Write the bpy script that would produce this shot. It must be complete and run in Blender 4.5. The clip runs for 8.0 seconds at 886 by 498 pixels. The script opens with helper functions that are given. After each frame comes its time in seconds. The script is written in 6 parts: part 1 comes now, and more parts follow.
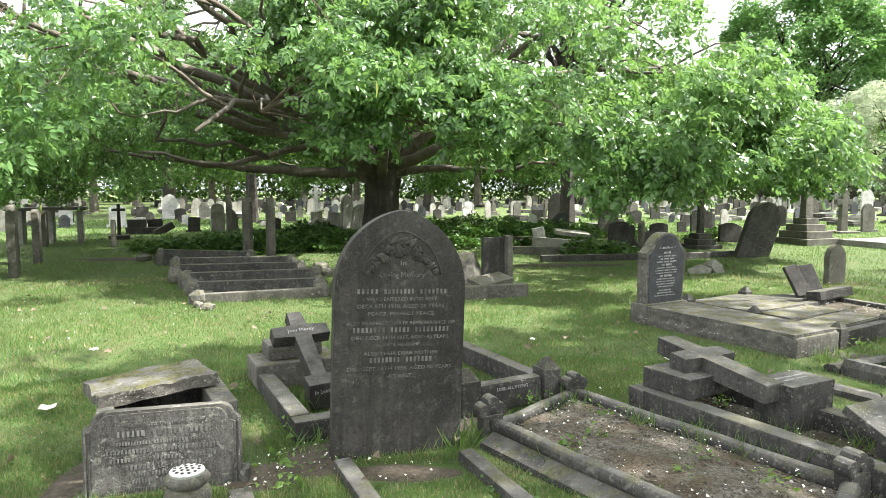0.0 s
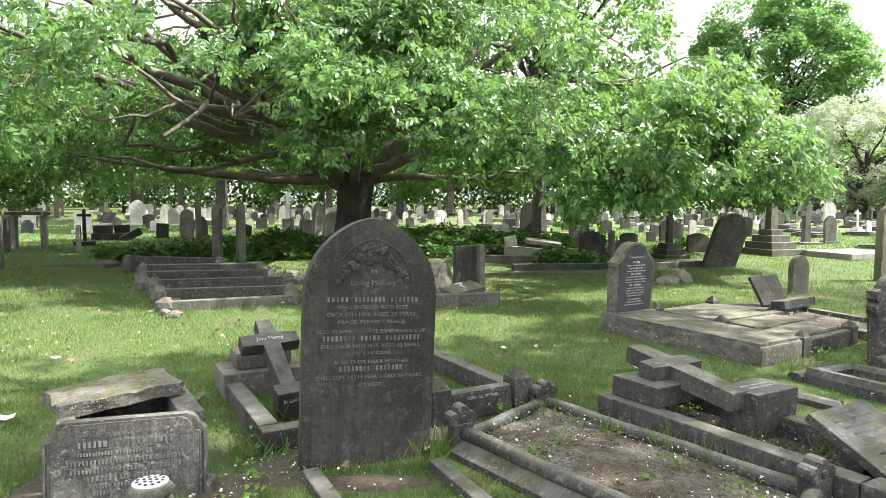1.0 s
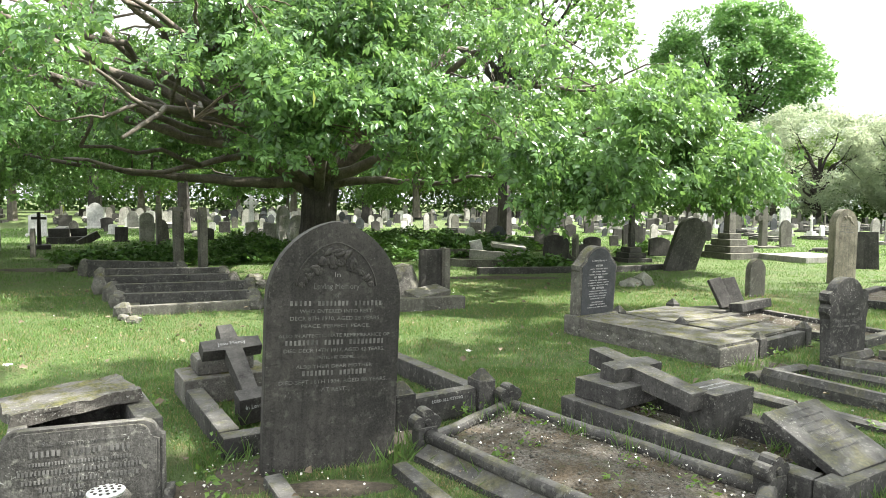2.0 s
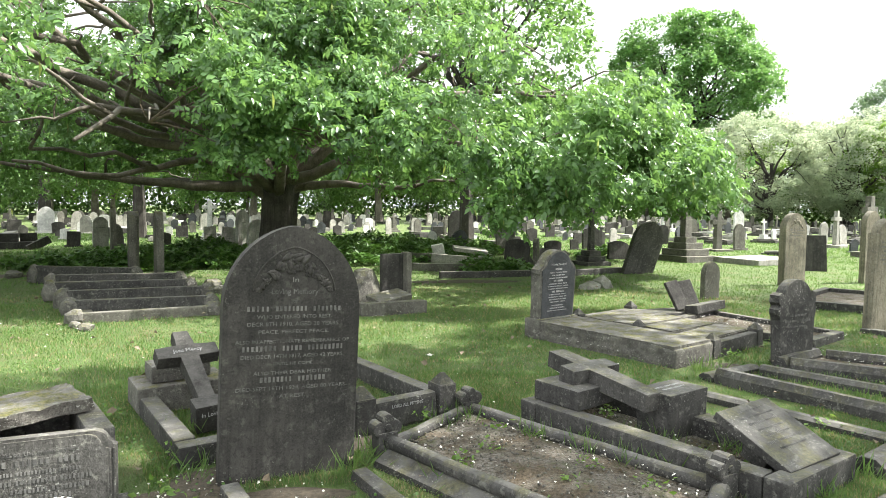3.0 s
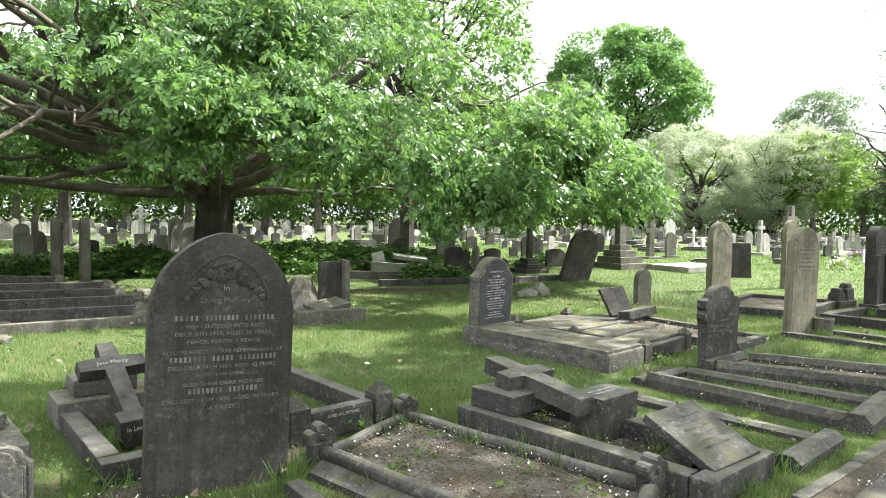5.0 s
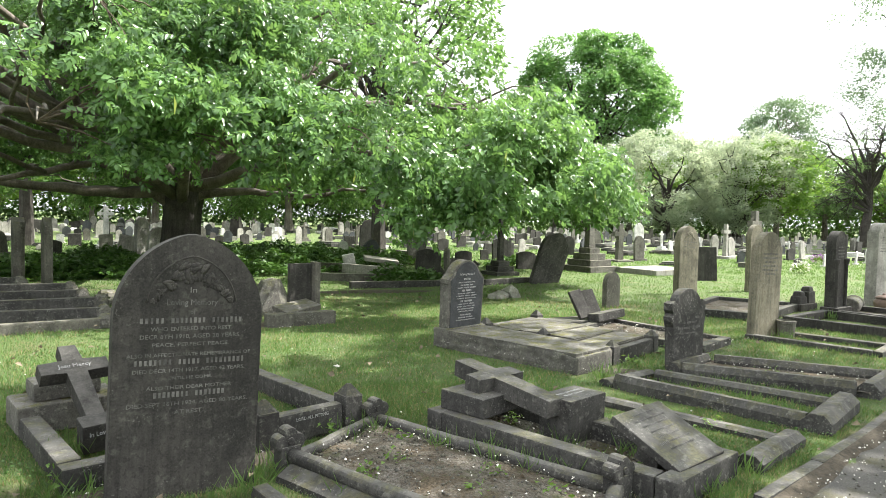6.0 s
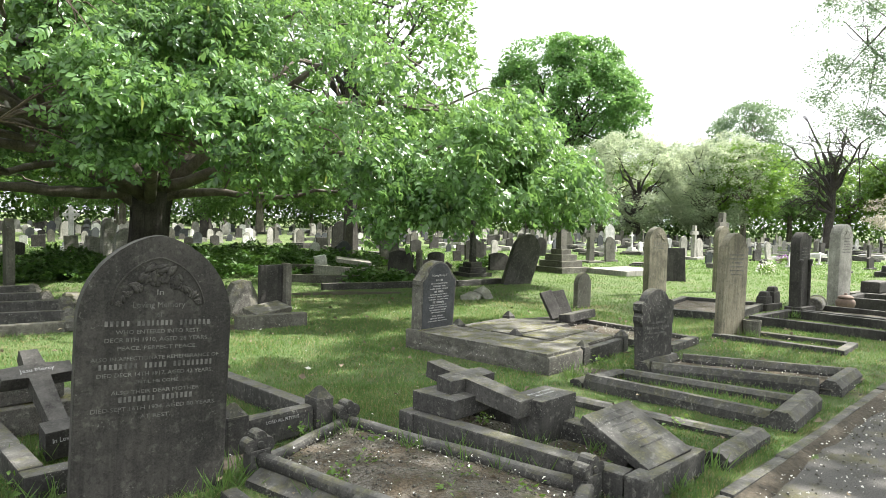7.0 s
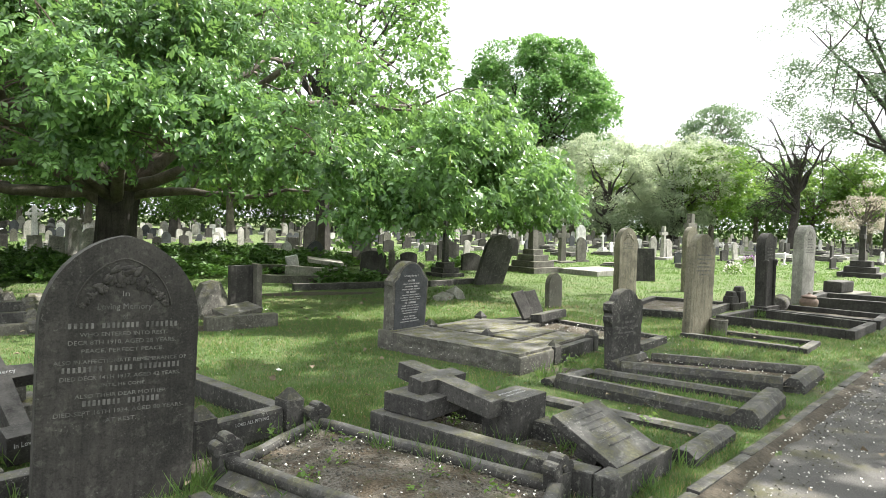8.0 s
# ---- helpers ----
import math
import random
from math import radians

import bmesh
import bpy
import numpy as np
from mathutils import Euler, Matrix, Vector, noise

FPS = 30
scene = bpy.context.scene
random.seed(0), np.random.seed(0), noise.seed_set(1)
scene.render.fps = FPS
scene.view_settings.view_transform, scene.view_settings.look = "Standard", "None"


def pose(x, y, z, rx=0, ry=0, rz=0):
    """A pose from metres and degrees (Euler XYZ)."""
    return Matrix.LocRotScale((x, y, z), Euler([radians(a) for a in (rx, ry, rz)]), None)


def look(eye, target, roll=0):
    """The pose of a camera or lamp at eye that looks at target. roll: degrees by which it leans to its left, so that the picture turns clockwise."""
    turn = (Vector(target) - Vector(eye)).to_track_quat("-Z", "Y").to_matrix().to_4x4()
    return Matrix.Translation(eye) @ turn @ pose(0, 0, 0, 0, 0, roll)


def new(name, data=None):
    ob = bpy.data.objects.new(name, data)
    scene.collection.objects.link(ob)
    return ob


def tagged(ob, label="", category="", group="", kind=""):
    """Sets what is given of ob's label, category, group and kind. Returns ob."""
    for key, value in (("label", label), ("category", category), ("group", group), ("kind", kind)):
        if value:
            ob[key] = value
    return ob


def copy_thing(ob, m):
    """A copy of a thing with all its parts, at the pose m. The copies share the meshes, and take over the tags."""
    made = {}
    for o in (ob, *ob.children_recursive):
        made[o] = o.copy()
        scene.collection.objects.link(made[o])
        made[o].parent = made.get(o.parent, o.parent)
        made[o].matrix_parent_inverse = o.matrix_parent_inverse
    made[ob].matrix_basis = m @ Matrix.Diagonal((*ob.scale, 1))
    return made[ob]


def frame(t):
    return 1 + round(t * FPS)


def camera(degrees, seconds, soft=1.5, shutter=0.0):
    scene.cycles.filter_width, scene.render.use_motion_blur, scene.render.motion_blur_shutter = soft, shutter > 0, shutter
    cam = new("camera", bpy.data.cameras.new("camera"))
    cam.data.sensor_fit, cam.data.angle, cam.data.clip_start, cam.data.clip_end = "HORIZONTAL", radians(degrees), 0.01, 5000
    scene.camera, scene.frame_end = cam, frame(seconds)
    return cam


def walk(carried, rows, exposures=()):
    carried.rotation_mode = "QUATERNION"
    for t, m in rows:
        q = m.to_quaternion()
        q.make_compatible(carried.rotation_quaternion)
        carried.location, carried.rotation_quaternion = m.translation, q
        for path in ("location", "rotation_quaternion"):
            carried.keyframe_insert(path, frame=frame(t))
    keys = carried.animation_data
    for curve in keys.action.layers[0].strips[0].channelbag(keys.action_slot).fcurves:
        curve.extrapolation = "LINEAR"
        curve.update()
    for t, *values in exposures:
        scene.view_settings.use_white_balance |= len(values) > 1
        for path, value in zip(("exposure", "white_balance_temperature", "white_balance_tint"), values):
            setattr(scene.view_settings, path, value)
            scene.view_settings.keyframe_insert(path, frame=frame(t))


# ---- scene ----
cam = camera(67.15, 8.0, soft=0.55)
PATH = [
    (0.0, look((-0.000, 0.000, 1.550), (-0.000, 9.960, 0.653), -0.11)),
    (0.5, look((0.004, 0.001, 1.550), (0.139, 9.966, 0.721), 0.12)),
    (1.0, look((0.008, 0.003, 1.549), (0.418, 9.965, 0.778), 0.46)),
    (1.5, look((0.012, 0.002, 1.546), (0.668, 9.953, 0.810), 0.63)),
    (3.0, look((0.038, -0.007, 1.549), (1.509, 9.864, 0.908), 0.69)),
    (3.5, look((0.045, -0.009, 1.547), (1.759, 9.825, 0.952), 0.82)),
    (4.0, look((0.055, -0.011, 1.547), (1.979, 9.786, 0.987), 0.82)),
    (4.5, look((0.065, -0.011, 1.545), (2.190, 9.746, 1.011), 0.80)),
    (6.0, look((0.076, -0.018, 1.549), (2.822, 9.586, 1.080), 1.34)),
    (6.5, look((0.082, -0.017, 1.549), (3.019, 9.531, 1.096), 1.37)),
    (7.0, look((0.086, -0.021, 1.549), (3.219, 9.465, 1.108), 1.39)),
    (7.5, look((0.089, -0.026, 1.552), (3.404, 9.399, 1.115), 1.50)),
    (8.0, look((0.095, -0.027, 1.554), (3.610, 9.325, 1.124), 1.53)),
]
walk(cam, PATH, [(0.0, 1.76), (4.0, 1.75), (8.0, 1.50)])

# ---- world, sun ----
SUN_AZ, SUN_EL = radians(86), radians(50)   # from +y towards +x; height
world = bpy.data.worlds.new("sky")
scene.world = world
world.use_nodes = True
wt = world.node_tree
wt.nodes.clear()
w_out = wt.nodes.new("ShaderNodeOutputWorld")
w_bg = wt.nodes.new("ShaderNodeBackground")
w_sky = wt.nodes.new("ShaderNodeTexSky")
w_sky.sky_type = "NISHITA"
w_sky.sun_disc = False
w_sky.sun_elevation, w_sky.sun_rotation = SUN_EL, SUN_AZ
w_sky.dust_density = 4.0
w_hsv = wt.nodes.new("ShaderNodeHueSaturation")     # thin white cloud over the whole sky
w_hsv.inputs["Saturation"].default_value = 0.25
w_mix = wt.nodes.new("ShaderNodeMix")
w_mix.data_type = "RGBA"
w_mix.inputs[0].default_value = 0.55
w_mix.inputs[7].default_value = (9.5, 9.8, 10.0, 1)
wt.links.new(w_sky.outputs[0], w_hsv.inputs["Color"])
wt.links.new(w_hsv.outputs[0], w_mix.inputs[6])
wt.links.new(w_mix.outputs[2], w_bg.inputs[0])
w_bg.inputs[1].default_value = 0.095
wt.links.new(w_bg.outputs[0], w_out.inputs[0])
sun_data = bpy.data.lights.new("sun", "SUN")
sun_data.energy, sun_data.angle, sun_data.color = 5.0, radians(0.8), (1.0, 0.965, 0.90)
sun = new("sun", sun_data)
sd = Vector((math.sin(SUN_AZ) * math.cos(SUN_EL), math.cos(SUN_AZ) * math.cos(SUN_EL), math.sin(SUN_EL)))
sun.matrix_world = look(sd * 60, (0, 0, 0))


# ---- materials ----
def shader(name):
    m = bpy.data.materials.new(name)
    m.use_nodes = True
    nt = m.node_tree
    return m, nt, nt.nodes["Principled BSDF"]


def node(nt, kind, **inputs):
    n = nt.nodes.new(kind)
    for k, v in inputs.items():
        n.inputs[k.replace("_", " ")].default_value = v
    return n


def place_vector(nt, scale=(1, 1, 1), world_space=False):
    """Object coordinates, shifted by chance from thing to thing."""
    tc = nt.nodes.new("ShaderNodeTexCoord")
    mp = nt.nodes.new("ShaderNodeMapping")
    mp.inputs["Scale"].default_value = scale
    nt.links.new(tc.outputs["Object"], mp.inputs["Vector"])
    if not world_space:
        oi = nt.nodes.new("ShaderNodeObjectInfo")
        mu = nt.nodes.new("ShaderNodeMath")
        mu.operation = "MULTIPLY"
        mu.inputs[1].default_value = 37.0
        nt.links.new(oi.outputs["Random"], mu.inputs[0])
        nt.links.new(mu.outputs[0], mp.inputs["Location"])
    return mp.outputs[0]


def noise_at(nt, vec, scale, detail=5.0, rough=0.6, lo=0.35, hi=0.65):
    n = node(nt, "ShaderNodeTexNoise", Scale=scale, Detail=detail, Roughness=rough)
    nt.links.new(vec, n.inputs["Vector"])
    r = nt.nodes.new("ShaderNodeMapRange")
    r.inputs["From Min"].default_value, r.inputs["From Max"].default_value = lo, hi
    nt.links.new(n.outputs["Fac"], r.inputs["Value"])
    return r.outputs[0]


def blend(nt, fac, a, b, mode="MIX"):
    m = nt.nodes.new("ShaderNodeMix")
    m.data_type, m.blend_type = "RGBA", mode
    if isinstance(fac, float):
        m.inputs[0].default_value = fac
    else:
        nt.links.new(fac, m.inputs[0])
    for i, v in ((6, a), (7, b)):
        if isinstance(v, tuple):
            m.inputs[i].default_value = (*v, 1)
        else:
            nt.links.new(v, m.inputs[i])
    return m.outputs[2]


def times_of(nt, a, b):
    m = nt.nodes.new("ShaderNodeMath")
    m.operation = "MULTIPLY"
    for i, v in ((0, a), (1, b)):
        if isinstance(v, float):
            m.inputs[i].default_value = v
        else:
            nt.links.new(v, m.inputs[i])
    return m.outputs[0]


def facing_up(nt, lo=0.5, hi=0.9):
    ge = nt.nodes.new("ShaderNodeNewGeometry")
    sp = nt.nodes.new("ShaderNodeSeparateXYZ")
    nt.links.new(ge.outputs["True Normal"], sp.inputs[0])
    r = nt.nodes.new("ShaderNodeMapRange")
    r.inputs["From Min"].default_value, r.inputs["From Max"].default_value = lo, hi
    nt.links.new(sp.outputs["Z"], r.inputs["Value"])
    return r.outputs[0]


def bump(nt, bsdf, height, strength=0.4, distance=0.01):
    b = node(nt, "ShaderNodeBump", Strength=strength, Distance=distance)
    nt.links.new(height, b.inputs["Height"])
    nt.links.new(b.outputs[0], bsdf.inputs["Normal"])


def stone(name, base, second, moss=0.0, lichen=0.0, streak=0.5, rough=0.85, grain=90.0, relief=0.35, pale_top=0.25):
    m, nt, bs = shader(name)
    v = place_vector(nt)
    col = blend(nt, noise_at(nt, v, 2.6, 6, 0.65, 0.38, 0.62), tuple(c * 0.8 for c in base), tuple(c * 1.1 for c in second))
    col = blend(nt, times_of(nt, noise_at(nt, v, 11.0, 7, 0.75, 0.5, 0.7), 0.5), col, tuple(min(1, c * 1.5) for c in second))
    runs = noise_at(nt, place_vector(nt, (14, 14, 1.1)), 1.6, 4, 0.6, 0.45, 0.75)
    col = blend(nt, times_of(nt, runs, streak), col, tuple(c * 0.38 for c in base))
    fine = noise_at(nt, v, grain, 3, 0.7, 0.36, 0.64)
    pits = noise_at(nt, v, 34.0, 5, 0.7, 0.52, 0.62)
    col = blend(nt, times_of(nt, pits, 0.55), col, tuple(c * 0.42 for c in base))
    col = blend(nt, 0.20, col, blend(nt, fine, tuple(c * 0.40 for c in base), tuple(min(1, c * 1.6) for c in second)))
    if pale_top:   # weathered tops, painted paler still as upward faces catch more light
        col = blend(nt, times_of(nt, times_of(nt, facing_up(nt), noise_at(nt, v, 6.0, 5, 0.6, 0.3, 0.6)), pale_top), col, (0.235, 0.228, 0.208))
    if lichen:
        spots = noise_at(nt, v, 21.0, 5, 0.65, 0.56, 0.66)
        col = blend(nt, times_of(nt, spots, 0.5 * lichen), col, (0.38, 0.38, 0.32))
        spots = noise_at(nt, v, 75.0, 2, 0.5, 0.63, 0.67)
        spots = times_of(nt, spots, noise_at(nt, v, 5.0, 4, 0.6, 0.48, 0.66))
        col = blend(nt, times_of(nt, spots, lichen), col, (0.50, 0.50, 0.45))
    if moss:
        k = times_of(nt, times_of(nt, facing_up(nt, 0.2, 0.9), noise_at(nt, v, 7.0, 6, 0.7, 0.46, 0.60)), moss)
        col = blend(nt, k, col, blend(nt, noise_at(nt, v, 50, 2), (0.055, 0.060, 0.018), (0.16, 0.15, 0.05)))
    nt.links.new(col, bs.inputs["Base Color"])
    bs.inputs["Roughness"].default_value = rough
    bs.inputs["Specular IOR Level"].default_value = 0.35
    bump(nt, bs, blend(nt, 0.5, fine, noise_at(nt, v, 14.0, 6, 0.7, 0.2, 0.8)), relief, 0.007)
    return m


def plain(name, color, rough=0.8, spread=0.25, scale=20.0, metal=0.0, relief=0.15):
    m, nt, bs = shader(name)
    v = place_vector(nt)
    f = noise_at(nt, v, scale, 5, 0.65, 0.3, 0.7)
    col = blend(nt, f, tuple(c * (1 - spread) for c in color), tuple(min(1, c * (1 + spread)) for c in color))
    nt.links.new(col, bs.inputs["Base Color"])
    bs.inputs["Roughness"].default_value, bs.inputs["Metallic"].default_value = rough, metal
    bump(nt, bs, f, relief, 0.005)
    return m


def leafy(name, low, high, through_light=0.35, rough=0.45, shift=0.12):
    """Leaves: colour varies from leaf to leaf; light comes through them."""
    m, nt, bs = shader(name)
    ge = nt.nodes.new("ShaderNodeNewGeometry")
    col = blend(nt, ge.outputs["Random Per Island"], low, high)
    tc = nt.nodes.new("ShaderNodeTexCoord")
    col = blend(nt, times_of(nt, noise_at(nt, tc.outputs["Object"], 0.55, 3, 0.6, 0.38, 0.66), 0.45), col, tuple(c * 1.25 for c in high))
    nt.links.new(col, bs.inputs["Base Color"])
    bs.inputs["Roughness"].default_value = rough
    bs.inputs["Specular IOR Level"].default_value = 0.5
    tr = nt.nodes.new("ShaderNodeBsdfTranslucent")
    tl = blend(nt, 0.6, col, (min(1, high[0] * 2.1), min(1, high[1] * 1.9), high[2] * 1.5))
    nt.links.new(tl, tr.inputs["Color"])
    mx = nt.nodes.new("ShaderNodeMixShader")
    mx.inputs[0].default_value = through_light
    nt.links.new(bs.outputs[0], mx.inputs[1])
    nt.links.new(tr.outputs[0], mx.inputs[2])
    nt.links.new(mx.outputs[0], nt.nodes["Material Output"].inputs["Surface"])
    return m


SLATE = stone("dark_weathered_stone", (0.026, 0.0245, 0.0222), (0.058, 0.0545, 0.0485), lichen=0.16, streak=0.8, relief=0.16, pale_top=0.25)
CROSS = stone("grey_kerb_stone", (0.034, 0.033, 0.0315), (0.075, 0.072, 0.066), moss=0.45, lichen=0.50, streak=0.65, pale_top=0.42, relief=0.25)
PALE = stone("pale_limestone", (0.22, 0.212, 0.19), (0.35, 0.338, 0.305), moss=0.3, lichen=0.4, streak=0.55, pale_top=0.2)
BROWN = stone("brown_sandstone", (0.080, 0.076, 0.064), (0.140, 0.133, 0.112), moss=0.55, lichen=0.5, streak=0.5, pale_top=0.4)
TOMB = stone("blotched_grey_stone", (0.042, 0.040, 0.036), (0.128, 0.123, 0.112), moss=0.3, lichen=0.8, streak=0.9, pale_top=0.15, relief=0.35)
LEDGER = stone("flaking_pale_slab", (0.052, 0.047, 0.040), (0.140, 0.131, 0.114), moss=0.95, lichen=1.0, streak=0.2, pale_top=0.5, relief=0.7)
YELLOW = stone("buff_york_stone", (0.125, 0.115, 0.085), (0.225, 0.205, 0.150), moss=0.1, lichen=0.35, streak=0.9, pale_top=0.2)
GRANITE = stone("dark_grey_granite", (0.032, 0.035, 0.039), (0.058, 0.062, 0.067), lichen=0.12, streak=0.15, grain=160, relief=0.15, rough=0.55, pale_top=0.1)
ROUGH = stone("rock_faced_stone", (0.075, 0.072, 0.064), (0.15, 0.142, 0.124), moss=0.9, lichen=0.8, streak=0.4, relief=0.8, pale_top=0.45)
MARBLE = stone("white_marble", (0.42, 0.415, 0.40), (0.62, 0.61, 0.585), lichen=0.1, streak=0.45, rough=0.6, pale_top=0.0, relief=0.15)
LETTER = plain("cut_letter_fill", (0.125, 0.122, 0.114), 0.9, 0.7, 9.0)
LETTER_PALE = plain("pale_letter_paint", (0.38, 0.38, 0.37), 0.8, 0.5, 30.0)
# Near-black that paints the shade in hollows: tomb interior and lid holes.
SHADOWED = plain("painted_hollow_shade", (0.03, 0.026, 0.02), 0.95)
SOIL = plain("bare_soil", (0.066, 0.054, 0.037), 0.95, 0.55, 26.0, relief=0.9)
TERRACOTTA = plain("weathered_terracotta", (0.15, 0.105, 0.082), 0.8, 0.35, 9.0)
STEEL = plain("galvanised_metal", (0.55, 0.56, 0.54), 0.45, 0.25, 40.0, metal=0.6)
BARK = stone("brown_bark", (0.075, 0.056, 0.040), (0.135, 0.105, 0.078), streak=0.9, relief=1.0, grain=40, pale_top=0.0)
BARK_DARK = stone("dark_furrowed_bark", (0.030, 0.026, 0.023), (0.065, 0.057, 0.050), streak=0.9, relief=1.0, grain=40, pale_top=0.0)
BARK_GREY = stone("grey_bark", (0.105, 0.092, 0.075), (0.185, 0.165, 0.138), streak=0.7, relief=1.0, grain=40, pale_top=0.0)
BARK_LIMB = stone("brown_grey_limb_bark", (0.085, 0.072, 0.056), (0.165, 0.143, 0.115), streak=0.5, relief=1.0, grain=40, pale_top=0.5)
LEAF = leafy("wingnut_leaf", (0.013, 0.044, 0.024), (0.142, 0.266, 0.078), 0.35, 0.22)
LEAF_MID = leafy("mid_green_leaf", (0.030, 0.098, 0.034), (0.145, 0.290, 0.080), 0.32)
LEAF_DARK = leafy("dark_leaf", (0.042, 0.100, 0.036), (0.125, 0.220, 0.075), 0.40)
LEAF_GREY = leafy("silvery_leaf", (0.155, 0.215, 0.152), (0.310, 0.375, 0.285), 0.52, 0.6)
LEAF_HAZE = leafy("dull_open_leaf", (0.050, 0.105, 0.058), (0.130, 0.205, 0.110), 0.36, 0.6)
BLOSSOM = leafy("pale_blossom", (0.30, 0.29, 0.25), (0.48, 0.45, 0.40), 0.25, 0.7)
LEAF_LIME = leafy("spring_leaf", (0.065, 0.14, 0.022), (0.14, 0.25, 0.045), 0.4)
IVY = leafy("undergrowth_leaf", (0.030, 0.078, 0.016), (0.07, 0.15, 0.028), 0.3)
BLADE = leafy("grass_blade", (0.048, 0.112, 0.028), (0.122, 0.212, 0.056), 0.36, 0.5)
CATKIN = leafy("catkin", (0.16, 0.22, 0.05), (0.24, 0.30, 0.08), 0.3)
STRAW = leafy("dry_grass_blade", (0.20, 0.165, 0.085), (0.34, 0.29, 0.16), 0.3, 0.7)
PETAL = plain("fallen_petals", (0.72, 0.70, 0.64), 0.7, 0.2)
LILAC = plain("lilac_petals", (0.42, 0.22, 0.48), 0.7, 0.4)
DEAD = plain("dry_leaf_litter", (0.17, 0.135, 0.09), 0.85, 0.5)


def gravel_material():
    m, nt, bs = shader("weedy_gravel")
    v = place_vector(nt, world_space=True)
    col = blend(nt, noise_at(nt, v, 48.0, 4, 0.7, 0.38, 0.62), (0.075, 0.062, 0.044), (0.27, 0.25, 0.215))
    col = blend(nt, noise_at(nt, v, 4.5, 6, 0.7, 0.42, 0.60), col, blend(nt, noise_at(nt, v, 60.0, 3), (0.055, 0.042, 0.026), (0.15, 0.115, 0.072)))
    col = blend(nt, times_of(nt, noise_at(nt, v, 6.0, 6, 0.75, 0.54, 0.64), 0.8), col, (0.070, 0.080, 0.024))
    nt.links.new(col, bs.inputs["Base Color"])
    bs.inputs["Roughness"].default_value = 0.95
    bump(nt, bs, noise_at(nt, v, 60.0, 4, 0.7, 0.3, 0.7), 1.0, 0.012)
    return m


GRAVEL = gravel_material()


def lawn_material():
    m, nt, bs = shader("lawn")
    v = place_vector(nt, world_space=True)
    green = blend(nt, noise_at(nt, v, 0.45, 5, 0.6, 0.35, 0.65), (0.066, 0.116, 0.028), (0.122, 0.190, 0.046))
    green = blend(nt, noise_at(nt, v, 9.0, 5, 0.7, 0.35, 0.7), green, (0.132, 0.190, 0.056))
    green = blend(nt, times_of(nt, noise_at(nt, v, 60.0, 3, 0.7, 0.3, 0.7), 0.5), green, (0.040, 0.062, 0.014))
    worn = noise_at(nt, v, 1.6, 7, 0.78, 0.50, 0.66)
    col = blend(nt, times_of(nt, worn, 0.7), green, (0.17, 0.135, 0.075))
    nt.links.new(col, bs.inputs["Base Color"])
    bs.inputs["Roughness"].default_value = 0.9
    bump(nt, bs, noise_at(nt, v, 70.0, 4, 0.7, 0.2, 0.8), 0.8, 0.03)
    return m


def asphalt_material():
    m, nt, bs = shader("old_asphalt")
    v = place_vector(nt, world_space=True)
    col = blend(nt, noise_at(nt, v, 1.3, 5, 0.6, 0.3, 0.7), (0.042, 0.040, 0.038), (0.082, 0.077, 0.070))
    col = blend(nt, times_of(nt, noise_at(nt, v, 120.0, 2, 0.6, 0.35, 0.7), 0.6), col, (0.19, 0.18, 0.165))
    col = blend(nt, times_of(nt, noise_at(nt, v, 2.2, 6, 0.75, 0.52, 0.68), 0.75), col, (0.085, 0.080, 0.026))
    nt.links.new(col, bs.inputs["Base Color"])
    bs.inputs["Roughness"].default_value = 0.9
    bump(nt, bs, noise_at(nt, v, 130.0, 3, 0.7, 0.2, 0.8), 0.7, 0.006)
    return m


LAWN, ASPHALT = lawn_material(), asphalt_material()


# ---- building blocks ----
def link_mesh(name, bm, material, smooth=False):
    me = bpy.data.meshes.new(name)
    bmesh.ops.recalc_face_normals(bm, faces=bm.faces)
    bm.to_mesh(me)
    bm.free()
    me.materials.append(material)
    if smooth:
        me.polygons.foreach_set("use_smooth", [True] * len(me.polygons))
    return new(name, me)


def part(name, bm, material, parent, label="", smooth=False):
    ob = link_mesh(name, bm, material, smooth)
    ob.parent = parent
    return tagged(ob, label)


def thing(name, label, category, m=None, group="", kind=""):
    ob = new(name)
    ob.empty_display_size = 0.2
    ob.matrix_basis = m or Matrix()
    return tagged(ob, label, category, group, kind)


def block(sx, sy, sz, m=None, bevel=0.012, taper=1.0, bm=None, wear=0.004):
    """A box that stands on z = 0, with worn edges; taper shrinks its top."""
    bm = bm or bmesh.new()
    m = m or Matrix()
    b = bmesh.new()
    bmesh.ops.create_cube(b, size=1)
    for v in b.verts:
        k = taper if v.co.z > 0 else 1.0
        v.co = Vector((v.co.x * sx * k, v.co.y * sy * k, (v.co.z + 0.5) * sz))
        v.co += Vector([random.uniform(-wear, wear) for _ in range(3)])
    if bevel:
        bmesh.ops.bevel(b, geom=list(b.edges), offset=bevel, segments=2, affect="EDGES", profile=0.6)
    b.transform(m)
    join(bm, b)
    return bm


def join(bm, b):
    me = bpy.data.meshes.new("tmp")
    b.to_mesh(me)
    b.free()
    bm.from_mesh(me)
    bpy.data.meshes.remove(me)


